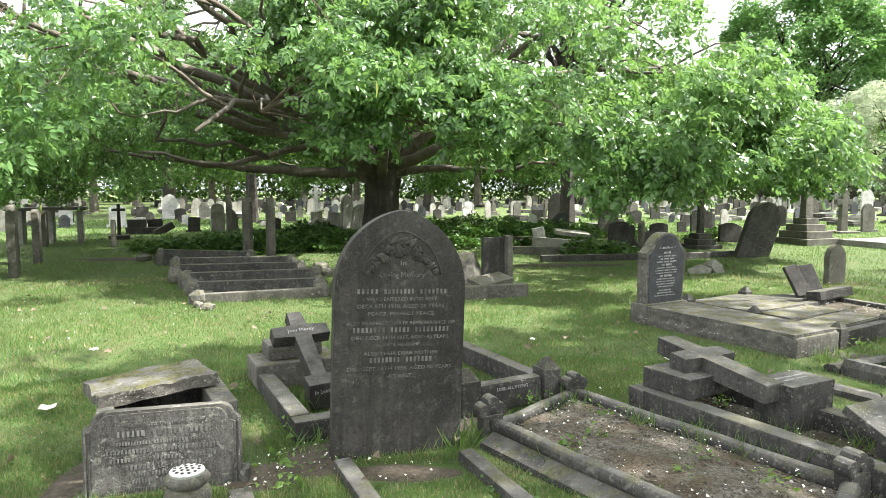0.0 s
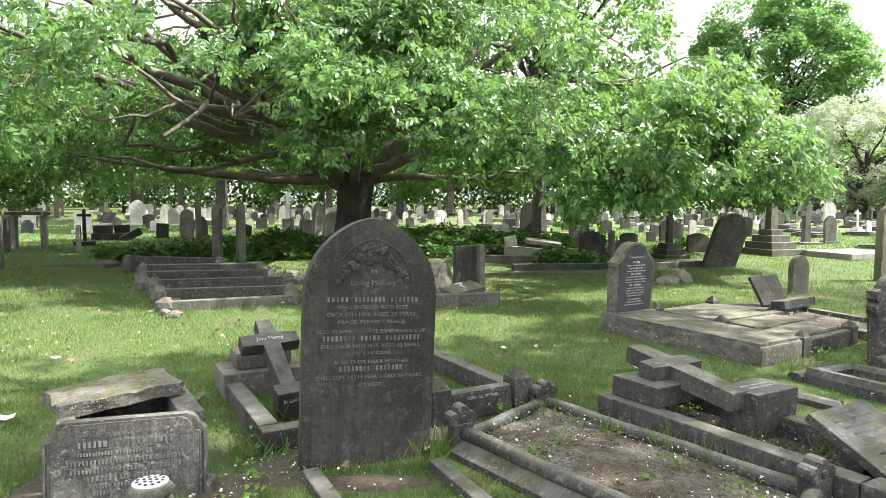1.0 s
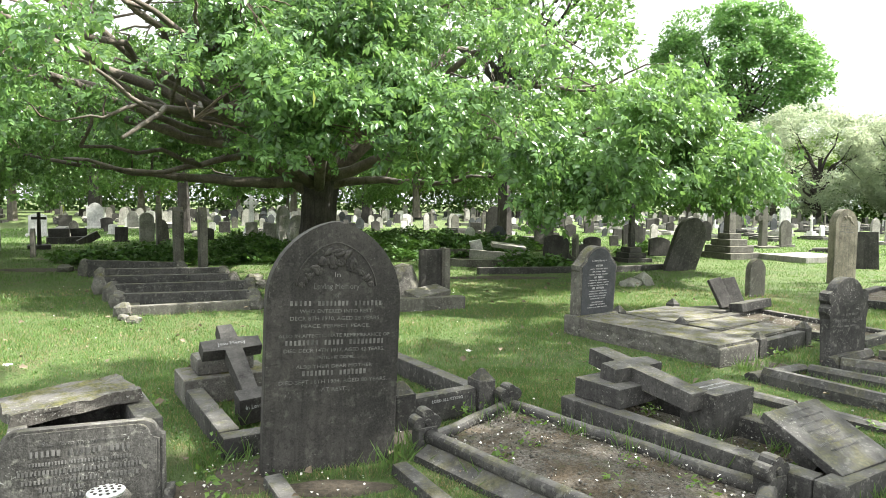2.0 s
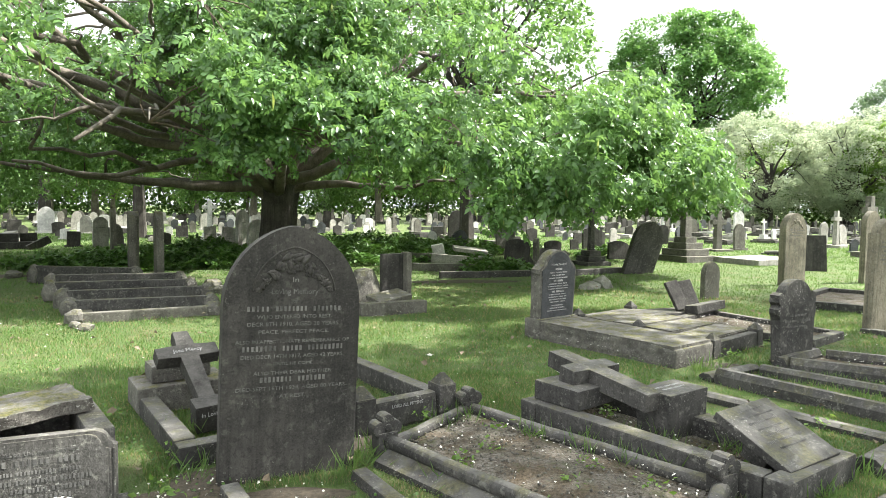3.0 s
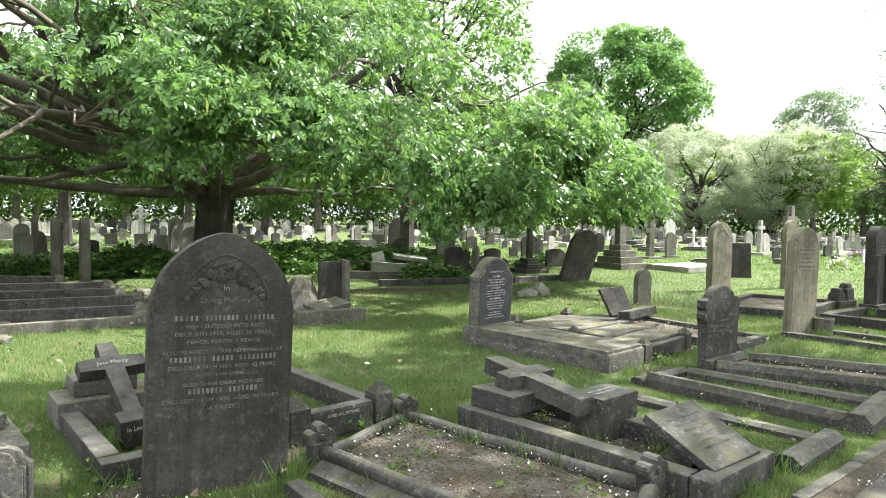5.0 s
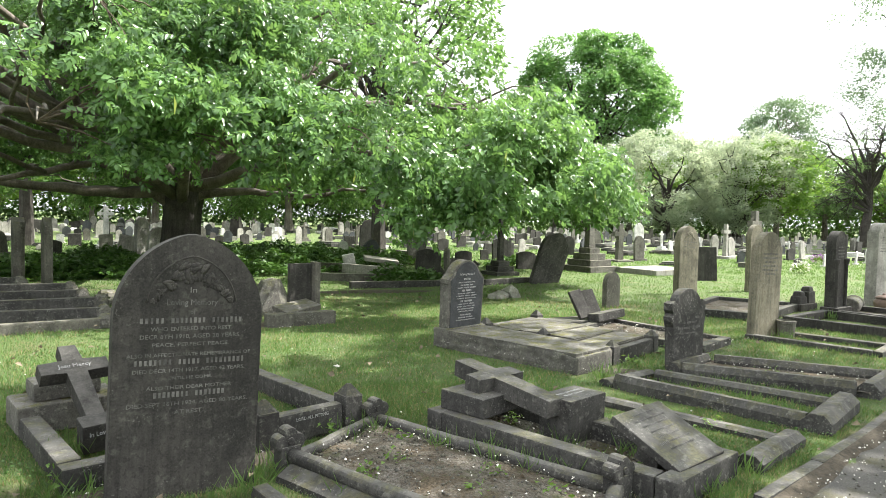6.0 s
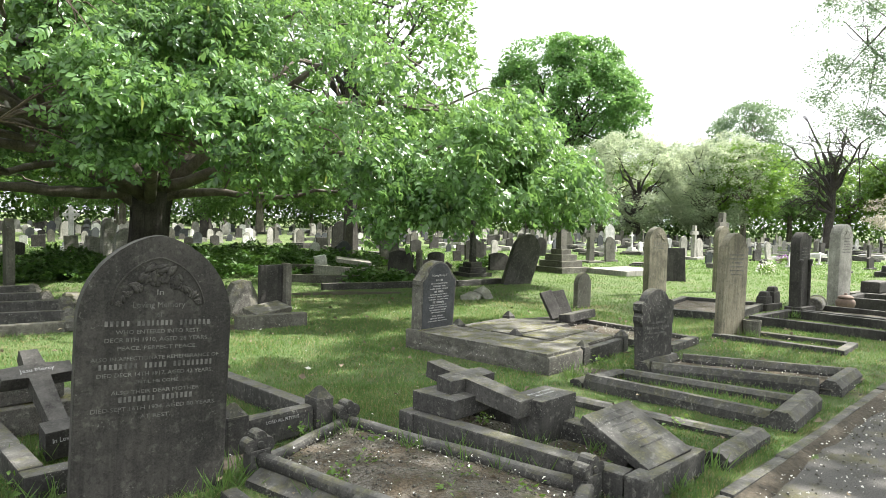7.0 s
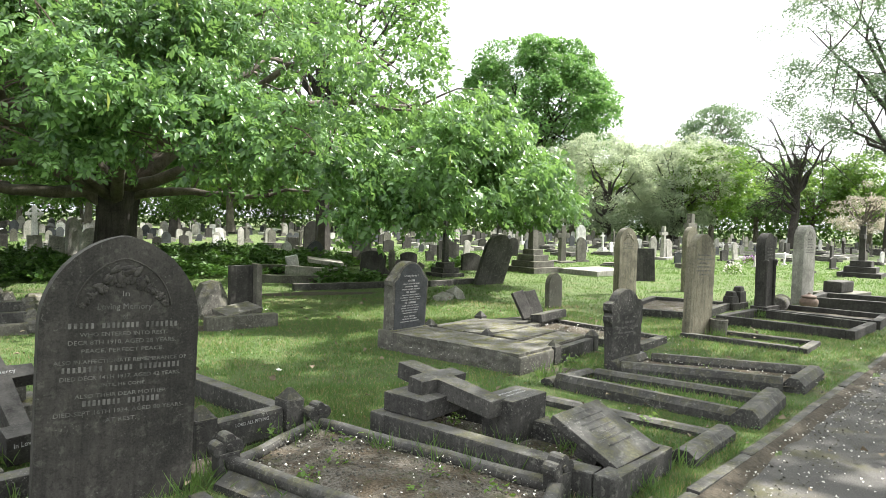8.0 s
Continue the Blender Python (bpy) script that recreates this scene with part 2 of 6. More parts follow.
def slab(outline, thick, m=None, bevel=0.012, bm=None):
    """A standing stone: its outline in x, z, from y = -thick/2 (its face) to thick/2."""
    bm = bm or bmesh.new()
    b = bmesh.new()
    f = [b.verts.new((x, -thick / 2, z)) for x, z in outline]
    k = [b.verts.new((x, thick / 2, z)) for x, z in outline]
    b.faces.new(f)
    b.faces.new(k[::-1])
    n = len(f)
    for i in range(n):
        b.faces.new((f[i], k[i], k[(i + 1) % n], f[(i + 1) % n]))
    if bevel:
        rim = [e for e in b.edges if abs(e.verts[0].co.y - e.verts[1].co.y) < 1e-6]
        bmesh.ops.bevel(b, geom=rim, offset=bevel, segments=2, affect="EDGES", profile=0.6)
    if m:
        b.transform(m)
    join(bm, b)
    return bm


def lathe(profile, m=None, bm=None, n=20):
    bm = bm or bmesh.new()
    b = bmesh.new()
    rings = []
    for r, z in profile:
        rings.append([b.verts.new((r * math.cos(2 * math.pi * i / n), r * math.sin(2 * math.pi * i / n), z)) for i in range(n)])
    for a, c in zip(rings, rings[1:]):
        for i in range(n):
            b.faces.new((a[i], a[(i + 1) % n], c[(i + 1) % n], c[i]))
    b.faces.new(rings[0][::-1])
    b.faces.new(rings[-1])
    if m:
        b.transform(m)
    join(bm, b)
    return bm


def tube(points, radii, bm=None, n=8, rough=0.0):
    """A limb or rail through points."""
    bm = bm or bmesh.new()
    rings = []
    for i, p in enumerate(points):
        p = Vector(p)
        d = (Vector(points[min(i + 1, len(points) - 1)]) - Vector(points[max(i - 1, 0)])).normalized()
        a = d.cross(Vector((0, 0, 1)) if abs(d.z) < 0.9 else Vector((0, 1, 0))).normalized()
        b = d.cross(a)
        ring = []
        for j in range(n):
            w = 2 * math.pi * j / n
            r = radii[i] * (1 + rough * random.uniform(-1, 1))
            ring.append(bm.verts.new(p + r * (math.cos(w) * a + math.sin(w) * b)))
        rings.append(ring)
    for a, c in zip(rings, rings[1:]):
        for j in range(n):
            bm.faces.new((a[j], a[(j + 1) % n], c[(j + 1) % n], c[j]))
    bm.faces.new(rings[0][::-1])
    bm.faces.new(rings[-1])
    return bm


def arc(cx, cz, r, a0, a1, n=10):
    return [(cx + r * math.cos(radians(a0 + (a1 - a0) * i / n)), cz + r * math.sin(radians(a0 + (a1 - a0) * i / n))) for i in range(n + 1)]


def outline(kind, w, h):
    """Counter-clockwise outline of a headstone, foot at z = 0."""
    a = w / 2
    if kind == "round":
        pts = [(-a, 0), (a, 0)] + arc(0, h - a, a, 0, 180, 18)
    elif kind == "gothic":      # two arcs that meet in a blunt point
        rise = 0.60 * w
        r = (rise * rise + a * a) / (2 * a)
        e = math.degrees(math.asin(rise / r))
        pts = [(-a, 0), (a, 0)] + arc(a - r, h - rise, r, 0, e, 12)[:-1] + [(0.012, h - 0.002), (-0.012, h - 0.002)] + arc(r - a, h - rise, r, 180 - e, 180, 12)[1:]
    elif kind == "soft":        # low segmental top
        r = (a * a + 0.03 ** 2 + 0.12 * a) / (0.24 * 1.0)
        r = max(r, a * 1.1)
        e = math.degrees(math.asin(a / r))
        top = h - (r - math.sqrt(r * r - a * a))
        pts = [(-a, 0), (a, 0)] + arc(0, h - r, r, 90 - e, 90 + e, 12)
    elif kind == "shoulder":    # round head between square shoulders
        s, k = 0.80 * a, h - 0.42 * w
        pts = [(-a, 0), (a, 0), (a, k), (s, k)] + arc(0, k - 0.02, s, 4, 176, 14) + [(-s, k), (-a, k)]
    elif kind == "ogee":        # low curved head with hollowed shoulders
        k = h - 0.16
        pts = [(-a, 0), (a, 0), (a, k - 0.07), (a * 1.05, k - 0.05), (a * 1.05, k)] + [(a * 0.86, k + 0.035)] + arc(0, k - 0.02, a * 0.8, 20, 160, 12) + [(-a * 0.86, k + 0.035), (-a * 1.05, k), (-a * 1.05, k - 0.05), (-a, k - 0.07)]
    elif kind == "kneeler":     # round head, hollowed shoulders, projecting stops
        k, b = h - 0.20, a * 0.86
        pts = [(-b, 0), (b, 0), (b, k - 0.20)] + [(a, k - 0.13), (a, k - 0.09), (b * 0.98, k - 0.055), (a, k - 0.02), (a, k + 0.05), (b * 0.96, k + 0.075)] + arc(0, h - b * 0.88, b * 0.88, 12, 168, 14) + [(-b * 0.96, k + 0.075), (-a, k + 0.05), (-a, k - 0.02), (-b * 0.98, k - 0.055), (-a, k - 0.09), (-a, k - 0.13), (-b, k - 0.20)]
    elif kind == "clipped":     # square with rounded, notched corners
        c = 0.10 * w
        pts = [(-a, 0), (a, 0), (a, h - c), (a - 0.3 * c, h - c)] + arc(a - 1.1 * c, h - c, 0.8 * c, 0, 90, 5) + arc(-a + 1.1 * c, h - c, 0.8 * c, 90, 180, 5) + [(-a + 0.3 * c, h - c), (-a, h - c)]
    else:
        pts = [(-a, 0), (a, 0), (a, h), (-a, h)]
    return pts


def lettering(text, size, parent, x, z, y, material, name="inscription", width=None, depth=0.0012, m=None):
    cu = bpy.data.curves.new("letters", "FONT")
    cu.body, cu.size, cu.align_x, cu.extrude, cu.resolution_u = text, size, "CENTER", depth, 2
    ob = new("letters", cu)
    bpy.context.view_layer.update()
    me = bpy.data.meshes.new_from_object(ob)
    bpy.data.objects.remove(ob)
    xs = [v.co.x for v in me.vertices]
    k = width / max(max(xs) - min(xs), 1e-4) if width else 1.0
    me.transform((m or Matrix()) @ pose(x, y, z, 90, 0, 0) @ Matrix.Diagonal((k, 1, 1, 1)))
    me.materials.clear()
    me.materials.append(material)
    me.name = name
    t = new(name, me)
    t.parent = parent
    return tagged(t, kind="stuff")


def bars(parent, widths, x, z, hgt, y, material, gap=0.02, m=None):
    """Writing that is not spelt out: plain bars, a word each."""
    total = sum(widths) + gap * (len(widths) - 1)
    bm, u = bmesh.new(), x - total / 2
    for w in widths:
        n = max(1, round(w / (hgt * 0.82)))      # a short upright bar for each character
        for i in range(n):
            k = random.uniform(0.40, 0.66)
            block(w / n * k, 0.002, hgt * random.uniform(0.9, 1.0), (m or Matrix()) @ pose(u + w * (i + 0.5) / n, y, z), 0, 1, bm, 0)
        u += w + gap
    return tagged(part("inscription", bm, material, parent), kind="stuff")


def text_panel(parent, rows, top, step, hgt, wide, y, material, m=None):
    """Rows of unread writing, word by word."""
    for i in range(rows):
        n = random.choice((2, 3, 3, 4))
        w = wide * random.uniform(0.55, 1.0)
        cut = [random.uniform(0.6, 1.3) for _ in range(n)]
        bars(parent, [w * c / sum(cut) - 0.012 for c in cut], 0, top - i * step, hgt * random.choice((0.8, 1.0, 1.0)), y, material, 0.012, m)


def frame_from(origin, up, side):
    """Pose whose z runs along up and x as near side as can be."""
    z = Vector(up).normalized()
    x = (Vector(side) - z * z.dot(Vector(side))).normalized()
    m = Matrix((x, z.cross(x), z)).transposed().to_4x4()
    return Matrix.Translation(origin) @ m


def between(a, b, z=0.0):
    """Pose whose x runs from a to b on the ground, at their middle; and the length."""
    a, b = Vector((*a, 0)), Vector((*b, 0))
    d = b - a
    return Matrix.Translation((a + b) / 2 + Vector((0, 0, z))) @ pose(0, 0, 0, 0, 0, math.degrees(math.atan2(d.y, d.x))), d.length


def kerb_grave(label, corners, w, h, material, fill=None, fill_z=0.05, open_head=False, bevel=0.014, group="kerbed graves", name="grave_kerb", sink=None, chamfer=False, foot=1.0):
    """corners: head-left, foot-left, foot-right, head-right (outer). One kerb stone a side, butted."""
    c = [Vector((*p, 0)) for p in corners]
    mid = sum(c, Vector()) / 4
    g = thing(name, label, "grave kerb", Matrix.Translation(mid), group)
    inv = Matrix.Translation(-mid)
    for i in range(4):
        if i == 3 and open_head:
            continue
        a, b = c[i], c[(i + 1) % 4]
        d = (b - a).normalized()
        if i % 2 == 0:          # long sides run between the end stones
            a, b = a + d * (w + 0.003), b - d * (w + 0.003)
        n = Vector((-d.y, d.x, 0))
        if n.dot(mid - a) < 0:
            n = -n
        a, b = a + n * w / 2, b + n * w / 2
        m, length = between(a.xy, b.xy)
        lift = sink[i] if sink else 0.0
        if chamfer:
            k, top = (w / 2 * (foot if i == 1 else 1.0)), h + lift
            bm = slab([(-k, -0.03), (k, -0.03), (k, top * 0.55), (k * 0.42, top), (-k * 0.42, top), (-k, top * 0.55)], length - 0.02, inv @ m @ pose(0, 0, 0, 0, 0, 90), 0.007)
            for v in bm.verts:
                v.co += 0.006 * noise.noise_vector(v.co * 5.0)
            part("kerb_stone", bm, material, g)
            continue
        part("kerb_stone", block(length, w, h + 0.03 + lift, inv @ m @ Matrix.Translation((0, 0, -0.03)), bevel), material, g)
    if fill:
        bm = bmesh.new()
        n = 9
        k = [mid + (p - mid) * 0.97 for p in c]
        for i in range(n + 1):
            for j in range(n + 1):
                s, t = i / n, j / n
                p = (k[0] * (1 - s) + k[3] * s) * (1 - t) + (k[1] * (1 - s) + k[2] * s) * t
                bm.verts.new((p.x - mid.x, p.y - mid.y, fill_z + 0.02 * noise.noise(p * 3)))
        bm.verts.ensure_lookup_table()
        for i in range(n):
            for j in range(n):
                q = i * (n + 1) + j
                bm.faces.new([bm.verts[x] for x in (q, q + 1, q + n + 2, q + n + 1)])
        part("infill", bm, fill, g, smooth=True)
    return g


def flowers_relief(parent, cx, z, spread, rise, y, material, count=26):
    """A carved spray of flowers that follows the pointed head."""
    rnd = random.Random(41)
    for i in range(count):
        u = -0.95 + 1.9 * i / (count - 1)
        deep = (0.30 * (1 - abs(u)) + 0.04) * rise
        px, pz = cx + spread * u, z + rise * (1 - abs(u) ** 1.5) - rnd.uniform(0, 1.5) * deep
        r = rnd.uniform(0.55, 1.0) * (0.12 if count < 30 else 0.095) * spread * (1.3 - 0.6 * abs(u))
        bm, turn = bmesh.new(), rnd.uniform(0, 1)
        if i % 5 > 1:      # a pointed leaf
            bmesh.ops.create_uvsphere(bm, u_segments=7, v_segments=5, radius=r * 1.2, matrix=Matrix.Translation((px, y + 0.001, pz)) @ pose(0, 0, 0, 0, rnd.uniform(0, 180), 0) @ Matrix.Diagonal((1.5, 0.45, 0.6, 1)))
            part("carved_leaf", bm, material, parent, smooth=True)
            continue
        for k in range(5):
            a = (k + turn) * math.pi * 0.4
            bmesh.ops.create_uvsphere(bm, u_segments=7, v_segments=5, radius=r * 0.55, matrix=Matrix.Translation((px + r * 0.72 * math.cos(a), y, pz + r * 0.72 * math.sin(a))) @ Matrix.Diagonal((1.15, 0.42, 1.15, 1)))
        bmesh.ops.create_uvsphere(bm, u_segments=6, v_segments=4, radius=r * 0.36, matrix=Matrix.Translation((px, y - 0.002, pz)) @ Matrix.Diagonal((1, 0.6, 1, 1)))
        part("carved_flower", bm, material, parent, smooth=True)


def rubble(name, label, at, size, material, seed, flat=0.6, category="stone", fine=2):
    rnd = random.Random(seed)
    bm = bmesh.new()
    bmesh.ops.create_icosphere(bm, subdivisions=fine, radius=1)
    for v in bm.verts:
        k = 1 + 0.35 * noise.noise(v.co * 1.3 + Vector((seed, 0, 0)))
        v.co = Vector((v.co.x * size[0], v.co.y * size[1], max(v.co.z * flat, -0.3) * size[2])) * k
    ob = link_mesh(name, bm, material)
    ob.matrix_basis = pose(at[0], at[1], at[2] if len(at) > 2 else size[2] * 0.25, 0, 0, rnd.uniform(0, 180))
    return tagged(ob, label, category)


def flat_mesh(name, verts, faces, material):
    """Large meshes from numpy arrays: verts (n, 3), faces (m, 3 or 4)."""
    me = bpy.data.meshes.new(name)
    n, k = faces.shape
    me.vertices.add(len(verts))
    me.vertices.foreach_set("co", verts.astype(np.float32).ravel())
    me.loops.add(n * k)
    me.loops.foreach_set("vertex_index", faces.astype(np.int32).ravel())
    me.polygons.add(n)
    me.polygons.foreach_set("loop_start", np.arange(0, n * k, k, dtype=np.int32))
    me.polygons.foreach_set("loop_total", np.full(n, k, dtype=np.int32))
    me.update(calc_edges=True)
    me.materials.append(material)
    return me


def turn_to(dirs, rng, up=None):
    """Frames (n, 3, 3) whose first axis is dirs and whose third lies near up."""
    d = dirs / np.linalg.norm(dirs, axis=1, keepdims=True)
    r = rng.normal(size=d.shape) * (0.55 if up is None else 0.38) + (np.array([0, 0, 1.0]) if up is None else up)
    s = np.cross(r, d)
    s /= np.linalg.norm(s, axis=1, keepdims=True) + 1e-9
    return np.stack([d, s, np.cross(d, s)], axis=2)


def leaf_mesh(name, at, dirs, sizes, material, rng, pinnate=0, slim=0.34, fold=0.12, up=None):
    """Leaves at points: each a folded kite, or a frond of 2 x pinnate + 1 leaflets."""
    kite = np.array([[0, 0, 0], [0.45, slim / 2, fold], [1, 0, -0.05], [0.45, -slim / 2, fold]])
    shapes = [kite]
    if pinnate:
        shapes = []
        for shape in range(4):
            unit = []
            for i in range(pinnate):
                x = 0.18 + 0.60 * i / max(pinnate - 1, 1)
                for s in (-1, 1):
                    ln = (0.40 + 0.12 * math.sin(math.pi * (i + 0.6) / pinnate)) * rng.uniform(0.8, 1.2)
                    w = radians(rng.uniform(42, 78))
                    c, sn = math.cos(w), math.sin(w) * s
                    q = kite * ln
                    sag = rng.uniform(0.25, 0.85)
                    unit.append(np.stack([x + q[:, 0] * c - q[:, 1] * sn, (q[:, 0] * sn + q[:, 1] * c) * 0.9, q[:, 2] - 0.30 * x * x - sag * q[:, 0]], axis=1))
            q = kite * rng.uniform(0.4, 0.5)
            unit.append(np.stack([0.84 + q[:, 0] * 0.9, q[:, 1], q[:, 2] - 0.22 - 0.6 * q[:, 0]], axis=1))
            shapes.append(np.concatenate(unit))
    f = turn_to(dirs, rng, up)
    v = np.einsum("nij,nkj->nki", f, np.array(shapes)[rng.integers(0, len(shapes), len(at))]) * sizes[:, None, None] + at[:, None, :]
    n, k = v.shape[:2]
    q = np.arange(n * k).reshape(-1, 4)
    faces = np.concatenate([q[:, [0, 1, 2]], q[:, [0, 2, 3]]])
    return flat_mesh(name, v.reshape(-1, 3), faces, material)


# ---- ground, path ----
ROAD_A, ROAD_B = Vector((2.78, 2.985, 0)), Vector((8.275, 5.80, 0))
ROAD_D = (ROAD_B - ROAD_A).normalized()
ROAD_N = Vector((ROAD_D.y, -ROAD_D.x, 0))      # away from the graves


def ground_z(x, y):
    p = Vector((x, y, 0))
    return 0.018 * noise.noise(p * 0.9) + 0.010 * noise.noise(p * 2.7) - 0.01


def build_ground():
    bm = bmesh.new()
    xs = sorted({*np.arange(-12, 16.1, 0.4).round(2), *np.arange(-60, 81, 6.0), -400, -200, -120, 140, 240, 400})
    ys = sorted({*np.arange(-2, 20.1, 0.4).round(2), *np.arange(-60, 111, 6.0), -300, -120, 160, 260, 420})
    rows = []
    for y in ys:
        row = []
        for x in xs:
            z = ground_z(x, y) if -14 < x < 18 and -3 < y < 22 else -0.01
            if (Vector((x, y, 0)) - ROAD_A).dot(ROAD_N) > 0.05 and (Vector((x, y, 0)) - ROAD_A).dot(ROAD_N) < 3.6:
                z = -0.09
            row.append(bm.verts.new((x, y, z)))
        rows.append(row)
    for a, b in zip(rows, rows[1:]):
        for i in range(len(xs) - 1):
            bm.faces.new((a[i], a[i + 1], b[i + 1], b[i]))
    tagged(link_mesh("ground", bm, LAWN, True), "mown green lawn with worn patches between graves", "lawn", kind="structure")


build_ground()


def build_path():
    bm = bmesh.new()
    n, rows = 120, []
    for i in range(n + 1):
        s = -30 + 82 * i / n
        rows.append([bm.verts.new(ROAD_A + ROAD_D * s + ROAD_N * o + Vector((0, 0, -0.035 + 0.02 * math.sin(math.pi * (o - 0.05) / 3.4) + 0.006 * noise.noise(Vector((s, o, 3)))))) for o in np.linspace(0.05, 3.45, 10)])
    for a, b in zip(rows, rows[1:]):
        for i in range(9):
            bm.faces.new((a[i], a[i + 1], b[i + 1], b[i]))
    tagged(link_mesh("road", bm, ASPHALT, True), "worn grey asphalt cemetery path strewn with petals", "path", kind="structure")
    edge = thing("path_edging", "weathered low stone edging along the asphalt path", "kerb", kind="structure")
    s = -28.0
    while s < 40:
        ln = random.uniform(0.85, 1.0)
        p = ROAD_A + ROAD_D * (s + ln / 2) - ROAD_N * 0.02
        m = Matrix.Translation(p + Vector((0, 0, -0.08))) @ pose(0, 0, 0, 0, random.uniform(-0.5, 0.5), math.degrees(math.atan2(ROAD_D.y, ROAD_D.x)) + random.uniform(-1, 1))
        bm = block(ln - 0.006, 0.085, 0.082 + random.uniform(-0.010, 0.008), m, 0.020)
        for v in bm.verts:
            v.co += 0.012 * noise.noise_vector(v.co * 4.0)
        part("edging_stone", bm, CROSS, edge)
        s += ln
    bm, rows = bmesh.new(), []        # soil and moss washed against the edging
    for i in range(161):
        s = -5 + 30 * i / 160
        wide = 0.02 + 0.10 * max(0, 0.5 + noise.noise(Vector((s * 1.1, 3, 0)))) + 0.05 * noise.noise(Vector((s * 5, 1, 2)))
        rows.append([bm.verts.new(ROAD_A + ROAD_D * s + ROAD_N * o + Vector((0, 0, z))) for o, z in ((0.02, 0.0), (0.05 + wide * 0.5, -0.014), (0.06 + wide, -0.034))])
    for a, b in zip(rows, rows[1:]):
        for i in range(2):
            bm.faces.new((a[i], a[i + 1], b[i + 1], b[i]))
    part("soil_strip", bm, SOIL, edge, "dark mossy soil washed against the stones", True)


build_path()


# ---- the large pointed headstone ----
def main_headstone():
    g = thing("headstone", "large dark weathered gothic headstone with lead lettering", "gravestone",
              pose(-0.287, 3.86, -0.02, -1.0, 2.2, 17), "headstones")
    w, h, t = 0.775, 1.45, 0.115
    part("slab", slab(outline("gothic", w, h), t, None, 0.014), SLATE, g)
    y = -t / 2 - 0.002
    bm = bmesh.new()      # sunk moulding round the carved spray
    rim = [(x, z) for x, z in outline("gothic", 0.47, 0.60)[2:] if z > 0.335]
    tube([(x, y + 0.001, z + 0.728) for x, z in rim], [0.005] * len(rim), bm, 6)
    part("moulding", bm, SLATE, g, smooth=True)
    flowers_relief(g, 0, 1.075, 0.215, 0.225, y - 0.001, SLATE, 46)
    X = 0.005
    lettering("In", 0.042, g, X, 1.130, y, LETTER, width=0.034)
    lettering("Loving Memory", 0.044, g, X - 0.003, 1.062, y, LETTER, width=0.265)
    lettering("of", 0.036, g, X, 1.012, y, LETTER, width=0.026)
    bars(g, [0.13, 0.185, 0.17], X, 0.965, 0.030, y, LETTER, 0.028)
    lettering("WHO ENTERED INTO REST", 0.030, g, X, 0.924, y, LETTER, width=0.42)
    lettering("DECR 8TH 1910, AGED 28 YEARS.", 0.032, g, X, 0.882, y, LETTER, width=0.525)
    lettering("PEACE, PERFECT PEACE.", 0.028, g, X, 0.840, y, LETTER, width=0.40)
    lettering("ALSO IN AFFECTIONATE REMEMBRANCE OF", 0.028, g, X, 0.785, y, LETTER, width=0.645)
    bars(g, [0.195, 0.12, 0.215], X, 0.741, 0.030, y, LETTER, 0.026)
    lettering("DIED DECR 14TH 1917, AGED 42 YEARS.", 0.030, g, X, 0.700, y, LETTER, width=0.585)
    lettering("UNTIL HE COME.", 0.024, g, X, 0.660, y, LETTER, width=0.23)
    lettering("ALSO THEIR DEAR MOTHER", 0.028, g, X, 0.608, y, LETTER, width=0.445)
    bars(g, [0.185, 0.165], X, 0.565, 0.030, y, LETTER, 0.028)
    lettering("DIED SEPT 16TH 1934, AGED 80 YEARS.", 0.030, g, X, 0.520, y, LETTER, width=0.63)
    lettering("AT REST.", 0.03, g, X, 0.473, y, LETTER, width=0.15)
    kerb_grave("narrow worn stone kerb before the pointed headstone, grass inside", [(-0.66, 3.70), (0.12, 1.95), (0.86, 2.2), (0.13, 3.86)], 0.10, 0.05, CROSS, None, open_head=True)


main_headstone()


